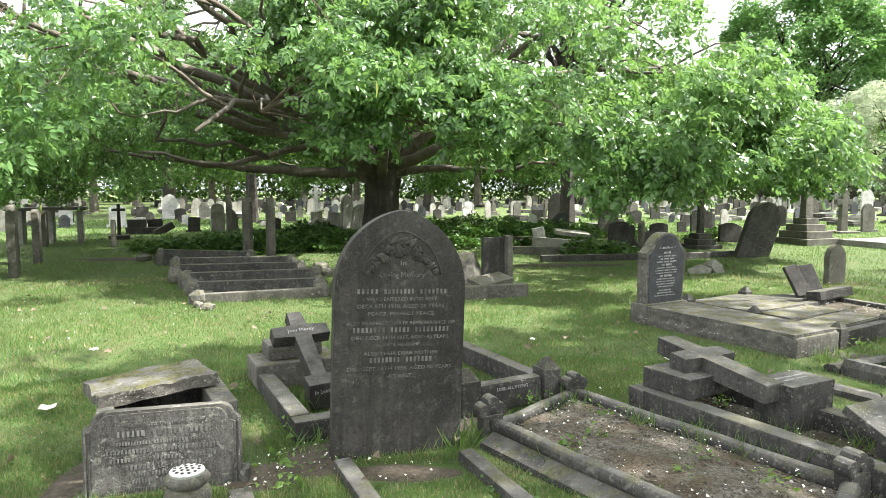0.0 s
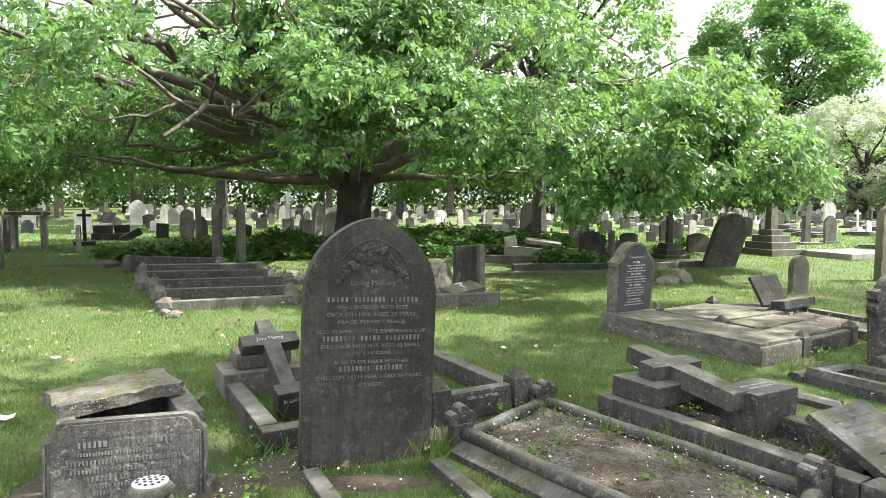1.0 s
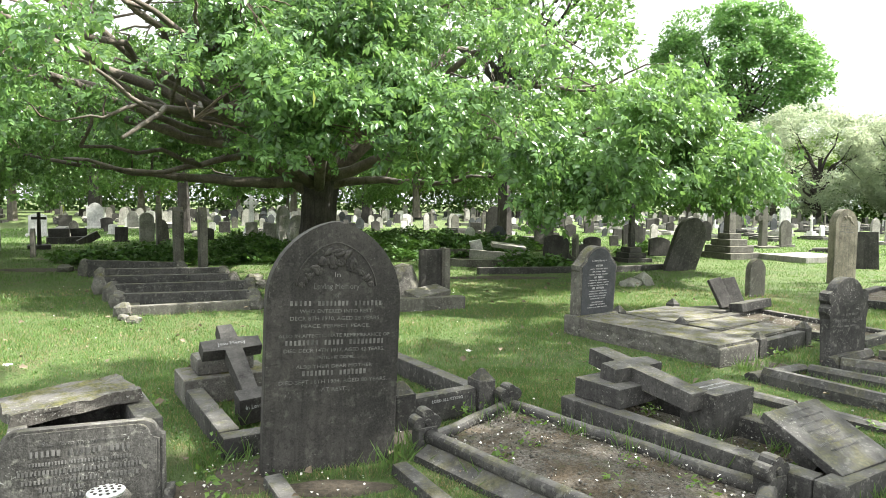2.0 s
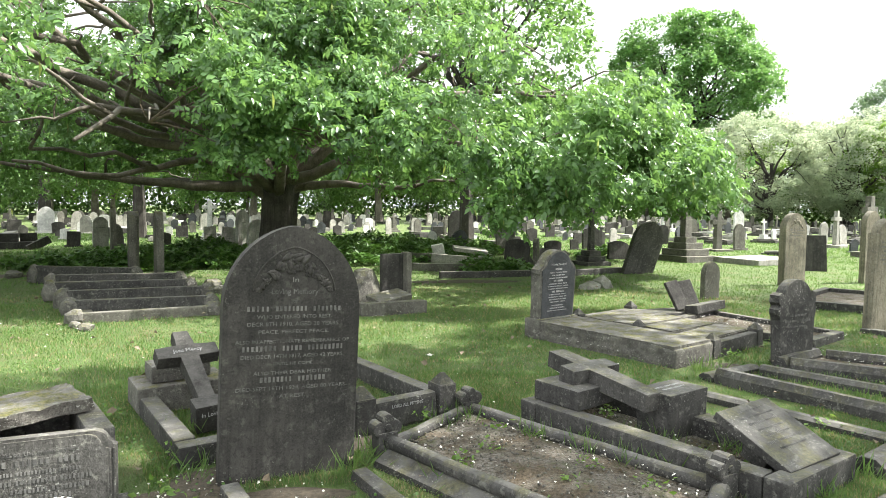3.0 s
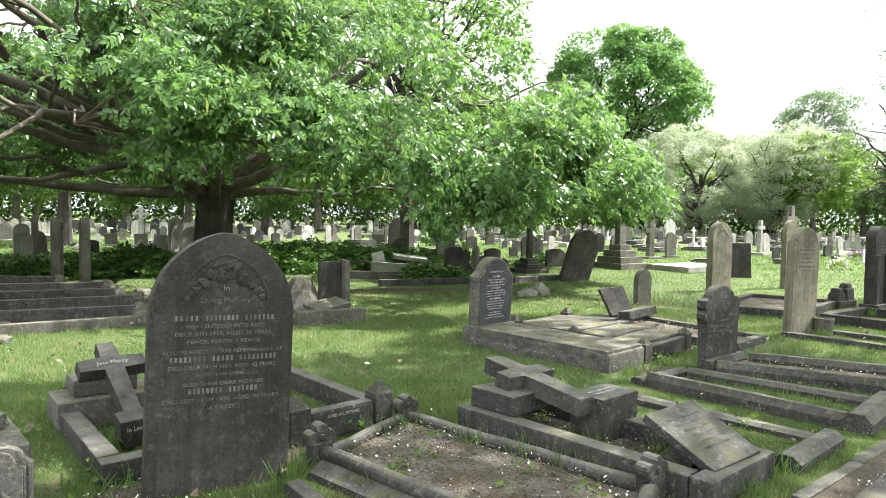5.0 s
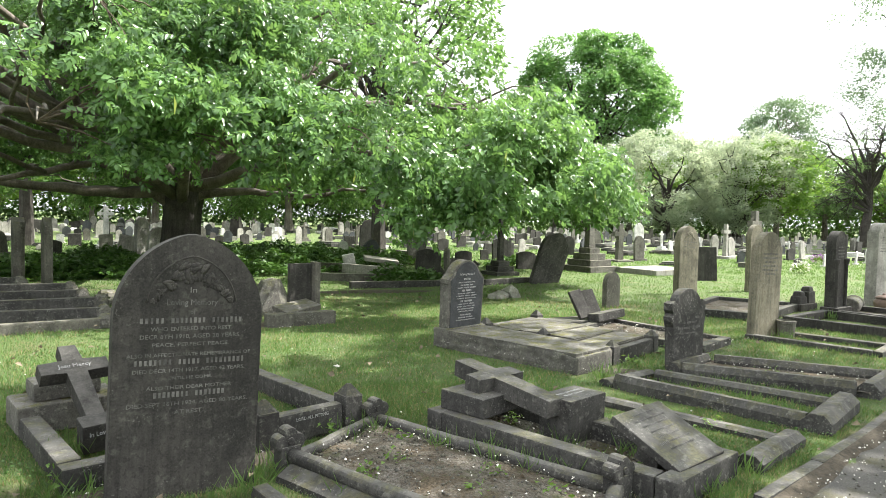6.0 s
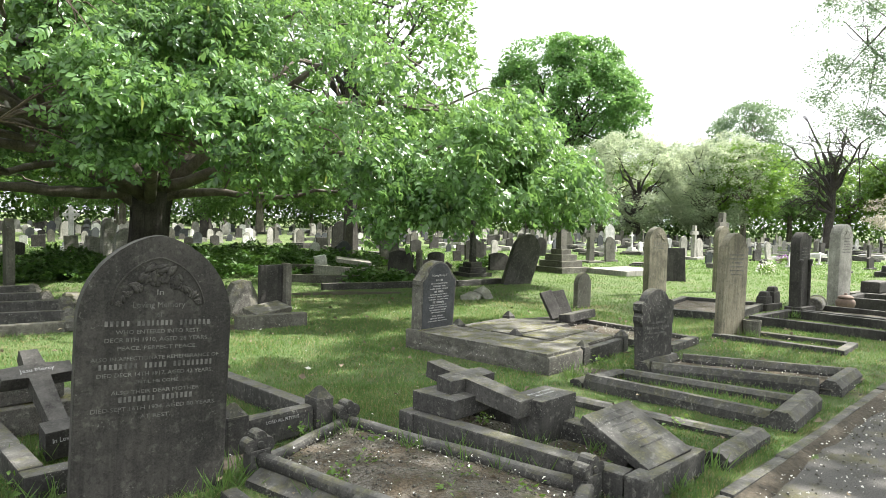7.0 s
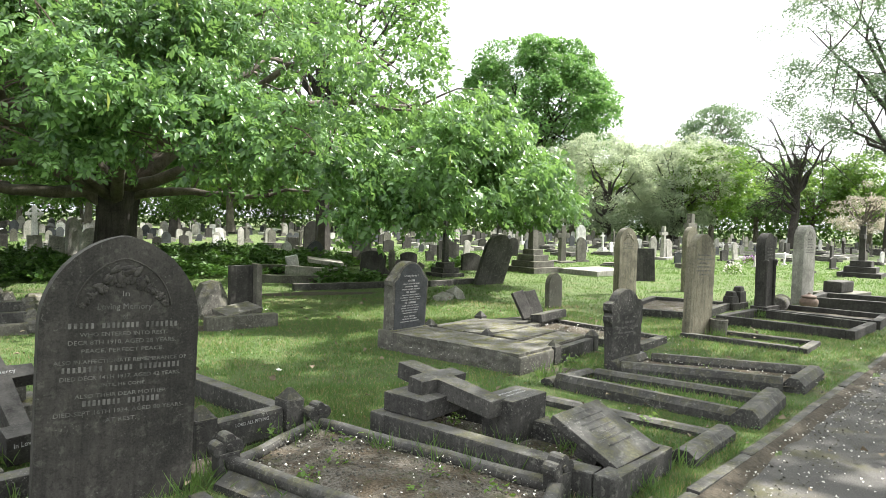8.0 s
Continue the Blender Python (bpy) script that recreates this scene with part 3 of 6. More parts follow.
# ---- sunken chest tomb with urn ----
def chest_tomb():
    g = thing("chest_tomb", "sunken stone chest tomb with shifted mossy lid", "tomb", pose(-1.462, 3.40, -0.05, -5, 0, 15))
    face = [(-0.385, 0), (0.385, 0), (0.385, 0.385), (0.355, 0.39)] + arc(0.285, 0.40, 0.065, 0, 90, 6) + arc(-0.285, 0.40, 0.065, 90, 180, 6) + [(-0.355, 0.39), (-0.385, 0.385)]
    part("headstone_panel", slab(face, 0.075, pose(0, -0.03, 0), 0.012), TOMB, g, "grey front slab with faded lettering")
    inner = [(x * 0.90, 0.012 + z * 0.945) for x, z in face]
    part("panel_face", slab(inner, 0.022, pose(0, -0.066, 0), 0.006), TOMB, g)
    for s in (-1, 1):
        for k in (0.372, 0.352):
            part("reeded_edge", slab([(-0.006, 0.0), (0.006, 0.0), (0.006, 0.372), (-0.006, 0.372)], 0.016, pose(s * k, -0.068, 0), 0.004), TOMB, g)
        part("foot_block", block(0.05, 0.13, 0.09 if s > 0 else 0.05, pose(s * 0.40, -0.02, 0.02 if s > 0 else 0)), TOMB, g)
    inv = g.matrix_basis.inverted()
    L0, L1, R0, R1 = Vector((-1.80, 3.44)), Vector((-2.04, 3.98)), Vector((-1.22, 3.66)), Vector((-1.54, 4.24))
    for name, a, b, w, top in (("side_wall", L0, L1, 0.09, 0.355), ("side_wall", R0, R1, 0.13, 0.36), ("end_wall", L1, R1, 0.10, 0.35)):
        m, ln = between(a, b)
        part(name, block(ln, w, top + 0.03, inv @ m @ Matrix.Translation((0, 0, -0.03))), TOMB, g)
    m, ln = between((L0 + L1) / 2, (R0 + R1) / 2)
    # Dark filling block stands in for the shade under the shifted lid.
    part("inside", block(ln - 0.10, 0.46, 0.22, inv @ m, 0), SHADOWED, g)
    lid = bmesh.new()
    bmesh.ops.create_cube(lid, size=1)
    lid.transform(Matrix.Diagonal((0.66, 0.42, 0.075, 1)))
    bmesh.ops.subdivide_edges(lid, edges=list(lid.edges), cuts=14, use_grid_fill=True)
    for v in lid.verts:
        edge = max(abs(v.co.x) / 0.33, abs(v.co.y) / 0.21)
        v.co += Vector((noise.noise(v.co * 9), noise.noise(v.co * 9 + Vector((4, 0, 0))), 0.6 * noise.noise(v.co * 6))) * (0.020 if edge > 0.93 else 0.008)
        if v.co.z > 0.02 and noise.noise(v.co * 5 + Vector((2, 7, 1))) > 0.10:      # flaked away in sheets
            v.co.z -= 0.012
    lid.transform(inv @ pose(-1.755, 3.925, 0.395, -1.0, -2.5, 38))
    part("lid", lid, LEDGER, g, "mossy cracked lid, lifted and askew")
    y = -0.0785
    lettering("Sacred to the memory of", 0.03, g, 0.02, 0.385, y, LETTER, width=0.38)
    bars(g, [0.14, 0.15, 0.10], 0.0, 0.335, 0.030, y, LETTER, 0.03)
    text_panel(g, 3, 0.292, 0.043, 0.022, 0.60, y, LETTER)
    bars(g, [0.12, 0.05, 0.14], 0, 0.165, 0.024, y, LETTER, 0.03)
    text_panel(g, 3, 0.13, 0.036, 0.018, 0.44, y, LETTER)
    kerb_grave("low sunken kerb before the chest tomb", [(-1.80, 3.17), (-1.1, 1.4), (-0.35, 1.65), (-1.03, 3.43)], 0.12, 0.03, CROSS, None, open_head=True)


chest_tomb()


def flower_urn():
    g = thing("grave_vase", "stone flower vase with pierced white metal lid", "vase", pose(-1.205, 3.03, -0.02))
    part("bowl", lathe([(0.075, 0), (0.09, 0.02), (0.085, 0.05), (0.10, 0.09), (0.108, 0.14), (0.10, 0.165), (0.076, 0.18), (0.08, 0.188), (0.098, 0.20), (0.104, 0.22), (0.092, 0.238), (0.078, 0.245)], n=32), BROWN, g, smooth=True)
    lid = part("lid", lathe([(0.079, 0.244), (0.08, 0.256), (0.06, 0.264), (0.02, 0.267)], n=32), STEEL, g, "pierced white metal lid")
    # Dark discs on the lid paint the shade of its piercings.
    bm = bmesh.new()
    for ring, n in ((0.0, 1), (0.028, 6), (0.056, 12)):
        for i in range(n):
            a = 2 * math.pi * i / n
            bmesh.ops.create_cone(bm, cap_ends=True, segments=10, radius1=0.0075, radius2=0.0075, depth=0.004, matrix=Matrix.Translation((ring * math.cos(a), ring * math.sin(a), 0.2675 - 0.9 * ring * ring * 1.2)))
    part("hole", bm, SHADOWED, lid)


flower_urn()


# ---- grave with toppled cross on its plinth ----
def cross_bm(length, arm, thick, at_arm, bm=None, m=None, depth=None):
    """A Latin cross lying along +y from its foot, face up."""
    m, a, d = m or Matrix(), thick / 2, (depth or thick)
    pts = [(-a, 0), (a, 0), (a, at_arm - a), (arm / 2, at_arm - a), (arm / 2, at_arm + a), (a, at_arm + a), (a, length), (-a, length), (-a, at_arm + a), (-arm / 2, at_arm + a), (-arm / 2, at_arm - a), (-a, at_arm - a)]
    return slab(pts, d, m, 0.008, bm)


def left_cross_grave():
    k = kerb_grave("dark stone kerb round a grassed grave", [(-1.62, 5.42), (-0.905, 3.965), (-0.10, 4.35), (-0.83, 5.80)], 0.13, 0.13, CROSS, None)
    g = thing("fallen_cross", "dark stone cross leaning back on its mossy plinth", "cross", pose(-1.22, 5.33, 0, 0, 0, 26), "stone crosses")
    part("plinth", block(0.66, 0.42, 0.20, pose(0, 0.02, 0.0)), ROUGH, g)
    part("upper_plinth", block(0.44, 0.28, 0.13, pose(0, 0.04, 0.20), 0.03), ROUGH, g)
    inv = g.matrix_basis.inverted()
    tilt = inv @ frame_from((-0.90, 4.73, 0.17), (-0.31, 0.55, 0.37), (0.86, 0.45, 0.0))
    part("cross", cross_bm(0.72, 0.44, 0.115, 0.50, None, tilt, 0.10), SLATE, g)
    foot = inv @ frame_from((-0.83, 4.68, 0.03), (0.02, -0.20, 1.0), (0.86, 0.42, 0.0))
    part("foot_block", block(0.30, 0.17, 0.19, foot), SLATE, g)
    lettering("Jesu Mercy", 0.05, g, 0, 0.487, -0.052, LETTER_PALE, width=0.21, m=tilt)
    lettering("In Loving Mem", 0.045, g, 0, 0.12, -0.088, LETTER_PALE, width=0.22, m=foot)


left_cross_grave()


def post(parent, at, h, s, material, turn, name="corner_post"):
    """Square kerb post with a low pyramid cap."""
    bm = block(s, s, h * 0.80, pose(at[0], at[1], -0.02, 0, 0, turn), 0.008)
    b = bmesh.new()
    bmesh.ops.create_cone(b, cap_ends=True, segments=4, radius1=s * 0.71, radius2=s * 0.12, depth=h * 0.2 + 0.02)
    b.transform(pose(at[0], at[1], h * 0.89 - 0.02, 0, 0, turn + 45))
    join(bm, b)
    return part(name, bm, material, parent)


def post_grave():
    g = thing("post_grave", "kerbed grave with pointed corner posts and inscribed panel", "grave kerb", group="kerbed graves")
    A, B = Vector((0.16, 4.50, 0)), Vector((0.765, 4.83, 0))
    turn = 28
    post(g, A, 0.33, 0.15, CROSS, turn)
    post(g, B, 0.33, 0.15, CROSS, turn)
    m, ln = between(A.xy, B.xy)
    panel = part("foot_panel", block(ln - 0.16, 0.11, 0.22, m @ Matrix.Translation((0, 0, -0.02)), 0.03), CROSS, g)
    lettering("LORD ALL PITYING", 0.032, g, 0, 0.14, -0.058, LETTER_PALE, width=0.26, m=m)
    up = Vector((-0.46, 0.89, 0)) * 2.0
    for P in (A, B):
        m, ln = between((P + up * 0.04).xy, (P + up).xy)
        part("kerb_stone", block(ln, 0.12, 0.19, m @ Matrix.Translation((0, 0, -0.03))), CROSS, g)
    m, ln = between((A + up * 1.03).xy, (B + up * 1.03).xy)
    part("kerb_stone", block(ln, 0.12, 0.19, m @ Matrix.Translation((0, 0, -0.03))), CROSS, g)


post_grave()


# ---- gravel grave with round rails and carved posts ----
def carved_post(parent, at, turn, h=0.30):
    """A square stump that opens into a carved trefoil."""
    m = pose(at[0], at[1], -0.02, 0, 0, turn)
    bm = block(0.13, 0.11, h * 0.66, m, 0.012)
    for x, z, r, t in ((-0.050, 0.74, 0.048, 0.095), (0.050, 0.74, 0.048, 0.095), (0.0, 0.90, 0.046, 0.095), (0.0, 0.77, 0.024, 0.115)):
        b = bmesh.new()
        bmesh.ops.create_cone(b, cap_ends=True, segments=14, radius1=r, radius2=r, depth=t)
        bmesh.ops.bevel(b, geom=[e for e in b.edges if abs(e.verts[0].co.z - e.verts[1].co.z) < 1e-6], offset=0.012, segments=2, affect="EDGES", profile=0.6)
        b.transform(m @ pose(x, 0, h * z, 90, 0, 0))
        join(bm, b)
    return part("carved_post", bm, CROSS, parent)


def rail_grave():
    g = thing("rail_grave", "gravel grave edged by round stone rails and carved posts", "grave kerb", group="kerbed graves")
    FL, FR, NR, NL = Vector((0.29, 4.04, 0)), Vector((0.955, 4.79, 0)), Vector((2.055, 3.235, 0)), Vector((1.42, 2.42, 0))
    turn = math.degrees(math.atan2((FR - FL).y, (FR - FL).x)) - 25
    for P, high in ((FL, 0.28), (FR, 0.21), (NR, 0.25), (NL, 0.25)):
        carved_post(g, P, turn, high)
    for a, b, z, r in ((FR, NR, 0.05, 0.050), (FL, FR, 0.05, 0.043), (FL, NL, 0.105, 0.045), (NL, NR, 0.06, 0.05)):
        d = (b - a).normalized()
        pts = [a + d * (0.05 + ((b - a).length - 0.1) * i / 8) + Vector((0, 0, z + 0.004 * math.sin(i * 1.7))) for i in range(9)]
        part("round_rail", tube(pts, [r] * 9, None, 14), CROSS, g, smooth=True)
    d = (NL - FL).normalized()
    n = Vector((d.y, -d.x, 0))
    n = n if n.x < 0 else -n
    m, ln = between((FL + d * 0.07 + n * 0.045).xy, (NL + n * 0.045).xy)
    pts = [(-0.10, -0.03), (0.075, -0.03), (0.075, 0.07), (0.035, 0.085), (-0.085, 0.025)]
    bm = slab(pts, ln, m @ pose(0, 0, 0, 0, 0, 90), 0.006)
    part("sloped_kerb", bm, CROSS, g, "kerb stone with sloping face")
    bm = bmesh.new()
    N = 16
    for i in range(N + 1):
        for j in range(N + 1):
            s, t = i / N, j / N
            p = (FL * (1 - s) + FR * s) * (1 - t) + (NL * (1 - s) + NR * s) * t
            mound = 0.05 * math.sin(math.pi * s) * math.sin(math.pi * t)
            bm.verts.new((p.x, p.y, 0.025 + mound + 0.025 * noise.noise(p * 3.1)))
    bm.verts.ensure_lookup_table()
    for i in range(N):
        for j in range(N):
            q = i * (N + 1) + j
            bm.faces.new([bm.verts[x] for x in (q, q + 1, q + N + 2, q + N + 1)])
    part("gravel_fill", bm, GRAVEL, g, "weedy grey gravel", True)


rail_grave()


# ---- grave with cross fallen across it ----
def right_cross_grave():
    kerb_grave("grey stone kerb round the grave of the fallen cross", [(1.31, 4.62), (2.275, 2.99), (2.96, 3.355), (1.99, 4.97)], 0.14, 0.16, CROSS, GRAVEL, 0.035)
    g = thing("fallen_cross", "grey stone cross toppled from plinth with its socket block", "cross", pose(1.60, 4.42, 0, 0, 0, 22), "stone crosses")
    inv = g.matrix_basis.inverted()
    part("plinth", block(0.40, 0.40, 0.14, inv @ pose(1.685, 4.535, 0.163, 0, 0, 31), 0.010), CROSS, g)
    tilt = inv @ frame_from((2.045, 4.03, 0.285), (-0.385, 0.90, 0.105), (0.88, 0.43, 0.02))
    part("cross", cross_bm(0.97, 0.44, 0.15, 0.60, None, tilt, 0.125), CROSS, g)
    block_at = inv @ pose(2.25, 4.185, 0.015, 0, 0, 27)
    part("socket_block", block(0.385, 0.26, 0.325, block_at, 0.008, 1.07), CROSS, g)
    text = block_at @ pose(0, -0.02, 0.3265, -90, 0, 0)
    bars(g, [0.08, 0.06, 0.10], 0, 0.05, 0.020, 0.002, LETTER_PALE, 0.012, text)
    bars(g, [0.10, 0.12], 0, 0.0, 0.016, 0.002, LETTER_PALE, 0.012, text)
    # a tablet that leans on the foot of the kerb
    s = thing("grave_tablet", "inscribed grey stone tablet tilted on the kerb", "tablet")
    s.matrix_basis = frame_from((2.61, 3.235, 0.165), (-0.20, 0.43, 0.215), (0.49, 0.25, 0.03))
    part("tablet", slab(outline("flat", 0.50, 0.50), 0.055, pose(0, 0.02, 0), 0.008), CROSS, s)
    part("wedge", block(0.30, 0.10, 0.16, pose(0, 0.135, 0.16)), CROSS, s)
    text_panel(s, 7, 0.44, 0.05, 0.018, 0.40, -0.009, LETTER)


right_cross_grave()


# ---- grey granite headstone with its ledger ----
def granite_grave():
    a, b = Vector((2.22, 7.72, 0)), Vector((3.215, 6.00, 0))
    d = (b - a).normalized()
    n = Vector((-d.y, d.x, 0))
    n = n if n.x > 0 else -n
    W = 0.66
    mid = (a + b) / 2 + n * W / 2
    g = thing("ledger_grave", "rough rock-faced ledger stone with mossy top", "ledger", Matrix.Translation(mid) @ pose(0, 0, 0, 0, 0, math.degrees(math.atan2(d.y, d.x))))
    bm = bmesh.new()
    bmesh.ops.create_cube(bm, size=1)
    bm.transform(Matrix.Diagonal(((b - a).length, W, 0.22, 1)))
    bmesh.ops.subdivide_edges(bm, edges=list(bm.edges), cuts=22, use_grid_fill=True)
    for v in bm.verts:
        side = abs(v.co.z) < 0.09
        k = 0.020 if side else 0.006
        v.co += Vector((noise.noise(v.co * 14), noise.noise(v.co * 14 + Vector((5, 0, 0))), 0.5 * noise.noise(v.co * 9))) * k
        v.co.z += 0.10
    part("ledger", bm, ROUGH, g)
    part("head_plinth", block(0.24, W * 1.05, 0.245, pose(-(b - a).length / 2 + 0.10, 0, -0.02), 0.02), ROUGH, g)
    part("foot_stone", block(0.16, W * 1.03, 0.20, pose((b - a).length / 2 - 0.05, 0, -0.02), 0.025), ROUGH, g)
    m, _ = between((a + d * 0.10).xy, (a + d * 0.10 + n * W).xy)
    h = thing("headstone", "grey granite headstone with white painted lettering", "gravestone", m @ pose(0, 0, 0.215, 2, 0, 0), "headstones")
    part("slab", slab(outline("ogee", 0.62, 0.76), 0.14, None, 0.012), ROUGH, h, "rock-faced edges")
    part("polished_face", slab([(x * 0.90, z * 0.962 + 0.008) for x, z in outline("ogee", 0.62, 0.76)], 0.02, pose(0.008, -0.066, 0), 0.004), GRANITE, h, "smooth dark grey face")
    y = -0.0775
    lettering("In Loving Memory of", 0.035, h, 0, 0.645, y, LETTER_PALE, width=0.26)
    bars(h, [0.12], 0, 0.585, 0.024, y, LETTER_PALE)
    text_panel(h, 3, 0.55, 0.033, 0.015, 0.40, y, LETTER_PALE)
    bars(h, [0.05, 0.10], 0, 0.445, 0.024, y, LETTER_PALE)
    text_panel(h, 3, 0.415, 0.03, 0.013, 0.40, y, LETTER_PALE)
    bars(h, [0.05, 0.14], 0, 0.315, 0.024, y, LETTER_PALE)
    text_panel(h, 4, 0.285, 0.03, 0.013, 0.38, y, LETTER_PALE)
    text_panel(h, 3, 0.15, 0.03, 0.015, 0.36, y, LETTER_PALE)


granite_grave()


def slab_grave():
    """Cracked flat slab with small pyramid corner posts."""
    c = [Vector(p) for p in ((3.02, 8.15, 0), (3.86, 6.42, 0), (4.72, 6.98, 0), (4.00, 8.75, 0))]
    mid = sum(c, Vector()) / 4
    g = thing("slab_grave", "cracked pale grave slab with small pointed corner posts", "ledger", Matrix.Translation(mid))
    for i in range(4):
        m, ln = between((c[i] - mid).xy, (c[(i + 1) % 4] - mid).xy)
        part("kerb_stone", block(ln - 0.12, 0.11, 0.19, m @ Matrix.Translation((0, 0, -0.03)), 0.02), CROSS, g)
        post(g, c[i] - mid, 0.27, 0.13, CROSS, 30)
    post(g, (c[0] + c[1]) / 2 - mid, 0.27, 0.13, CROSS, 30)
    pieces = 4
    for i in range(pieces):
        t0, t1 = i / pieces + 0.006, (i + 1) / pieces - 0.006
        q = [c[0].lerp(c[1], t0), c[0].lerp(c[1], t1), c[3].lerp(c[2], t1), c[3].lerp(c[2], t0)]
        q = [mid + (p - mid) * 0.93 - mid for p in q]
        bm = bmesh.new()
        z0 = random.uniform(0.0, 0.016)
        top = [bm.verts.new((p.x, p.y, 0.165 + z0 + random.uniform(-0.012, 0.012))) for p in q]
        low = [bm.verts.new((p.x, p.y, 0.0)) for p in q]
        bm.faces.new(top)
        for j in range(4):
            bm.faces.new((low[j], low[(j + 1) % 4], top[(j + 1) % 4], top[j]))
        bmesh.ops.bevel(bm, geom=[e for e in bm.edges if e.verts[0].co.z > 0.1 and e.verts[1].co.z > 0.1], offset=0.012, segments=2, affect="EDGES")
        part("slab_piece", bm, LEDGER, g)


slab_grave()


def book_grave():
    g = thing("book_memorial", "open stone book on a base beside low kerbs", "memorial", pose(4.78, 8.75, 0, 0, 0, 22))
    part("base", block(1.05, 0.42, 0.10, pose(0.0, 0.16, 0, 0, 2, 2)), CROSS, g)
    part("upper_base", block(0.66, 0.20, 0.12, pose(0.34, -0.12, 0.10, -8, -3, 4)), CROSS, g)
    for s in (-1, 1):
        part("page", block(0.215, 0.055, 0.44, pose(0.14 + s * 0.112, 0.02, 0.125, -30, -8, -12 - 7 * s), 0.010), SLATE, g)
    part("spine", block(0.03, 0.05, 0.44, pose(0.14, 0.035, 0.115, -30, -8, -12), 0.006), CROSS, g)
    kerb_grave("long dark kerb with gravel filling", [(4.35, 8.35), (5.30, 6.75), (6.05, 7.2), (5.35, 9.0)], 0.12, 0.09, CROSS, GRAVEL, 0.04)
    s = thing("headstone", "small plain round-pointed headstone in the grass", "gravestone", pose(6.38, 10.80, -0.03, 0, 0, 22), "headstones")
    part("slab", slab(outline("gothic", 0.38, 0.67), 0.10), BROWN, s)


book_grave()


# ---- headstones along the path ----
def headstone(kind, w, h, t, m, material, label, base=None, rows=0, ink=None, group="headstones", relief=False, step=0.055):
    g = thing("headstone", label, "gravestone", m, group)
    z = base[2] if base else -0.03
    if base:
        part("base", block(base[0], base[1], base[2] + 0.03, pose(0, 0, -0.03)), material, g)
    part("slab", slab(outline(kind, w, h - z), t, pose(0, 0, z), 0.012), material, g)
    if relief:
        flowers_relief(g, 0, h - 0.30, w * 0.30, 0.17, -t / 2 - 0.001, material)
    if rows:
        text_panel(g, rows, h - 0.42 * w - 0.12, step, 0.022, w * 0.7, -t / 2 - 0.001, ink or LETTER)
    return g


headstone("kneeler", 0.60, 0.86, 0.11, pose(4.53, 6.08, 0, -1, 0, 20), CROSS, "dark ogee-topped headstone at a kerbed grave", rows=3)
kerb_grave("long low kerb before the dark headstone, gravel inside", [(4.16, 5.86), (5.52, 4.64), (6.30, 5.07), (4.86, 6.26)], 0.14, 0.13, CROSS, GRAVEL, 0.045, chamfer=True, foot=1.4)
kerb_grave("sloping weathered kerb round a grassed grave", [(3.26, 5.62), (4.19, 3.90), (5.03, 4.42), (3.95, 5.92)], 0.14, 0.10, CROSS, None, sink=(0.02, 0.035, -0.02, -0.04), chamfer=True, foot=1.6)
kerb_grave("low pale kerb round a grassed grave", [(2.42, 4.95), (3.13, 3.37), (3.85, 3.76), (2.98, 5.20)], 0.14, 0.07, CROSS, None, sink=(-0.03, 0.025, -0.02, -0.05), chamfer=True, foot=1.25)

headstone("shoulder", 0.54, 1.49, 0.12, pose(6.90, 7.62, 0, 0, 1.5, 15), YELLOW, "tall buff headstone with round head and streaked face", rows=6)
g_pot = thing("flower_pot", "small concrete flower pot with a few weeds", "pot", pose(7.21, 7.52, 0))
part("pot", lathe([(0.105, 0), (0.11, 0.02), (0.12, 0.19), (0.125, 0.20), (0.125, 0.235), (0.105, 0.24), (0.09, 0.20)]), BROWN, g_pot)
headstone("gothic", 0.60, 1.50, 0.16, pose(9.25, 12.6, 0, -3, 3.5, 14), YELLOW, "buff arched headstone with carved flower tympanum", relief=True, rows=3)
headstone("flat", 0.60, 0.92, 0.10, pose(12.0, 15.5, 0, -8, 0, -15), SLATE, "dark square headstone leaning back")
headstone("gothic", 0.50, 1.56, 0.12, pose(11.3, 12.9, 0, 0, 0, 18), YELLOW, "tall yellowed gothic headstone", rows=4)
colonnade = headstone("gothic", 0.40, 1.48, 0.16, pose(9.75, 9.15, 0, 0, -1, 19), SLATE, "dark gothic headstone with side colonnettes", rows=4)
for side in (-1, 1):
    part("colonnette", lathe([(0.055, 0.0), (0.055, 0.16), (0.045, 0.18), (0.030, 0.21), (0.030, 0.50), (0.040, 0.52), (0.030, 0.54), (0.030, 0.90), (0.048, 0.94), (0.055, 0.99), (0.04, 1.01)], pose(side * 0.165, -0.09, 0), n=12), SLATE, colonnade, "ringed stone colonnette", True)
part("foot_block", block(0.50, 0.30, 0.20, pose(0, -0.02, -0.02)), SLATE, colonnade)
headstone("shoulder", 0.50, 1.68, 0.22, pose(12.1, 10.4, 0, 0, 0.5, 15), PALE, "tall pale headstone with stained carved head", relief=True, rows=6)
kerb_grave("dark kerb before the tall headstones", [(8.10, 8.55), (8.95, 6.75), (10.2, 7.35), (9.5, 9.15)], 0.12, 0.13, SLATE, None)
kerb_grave("dark double kerb with weedy soil", [(9.55, 9.0), (10.35, 7.4), (11.4, 8.0), (10.6, 9.55)], 0.12, 0.14, SLATE, SOIL, 0.05)
kerb_grave("long dark kerb beside the pale headstone", [(11.6, 9.9), (13.1, 7.9), (14.2, 8.6), (12.9, 10.6)], 0.13, 0.22, SLATE, None)
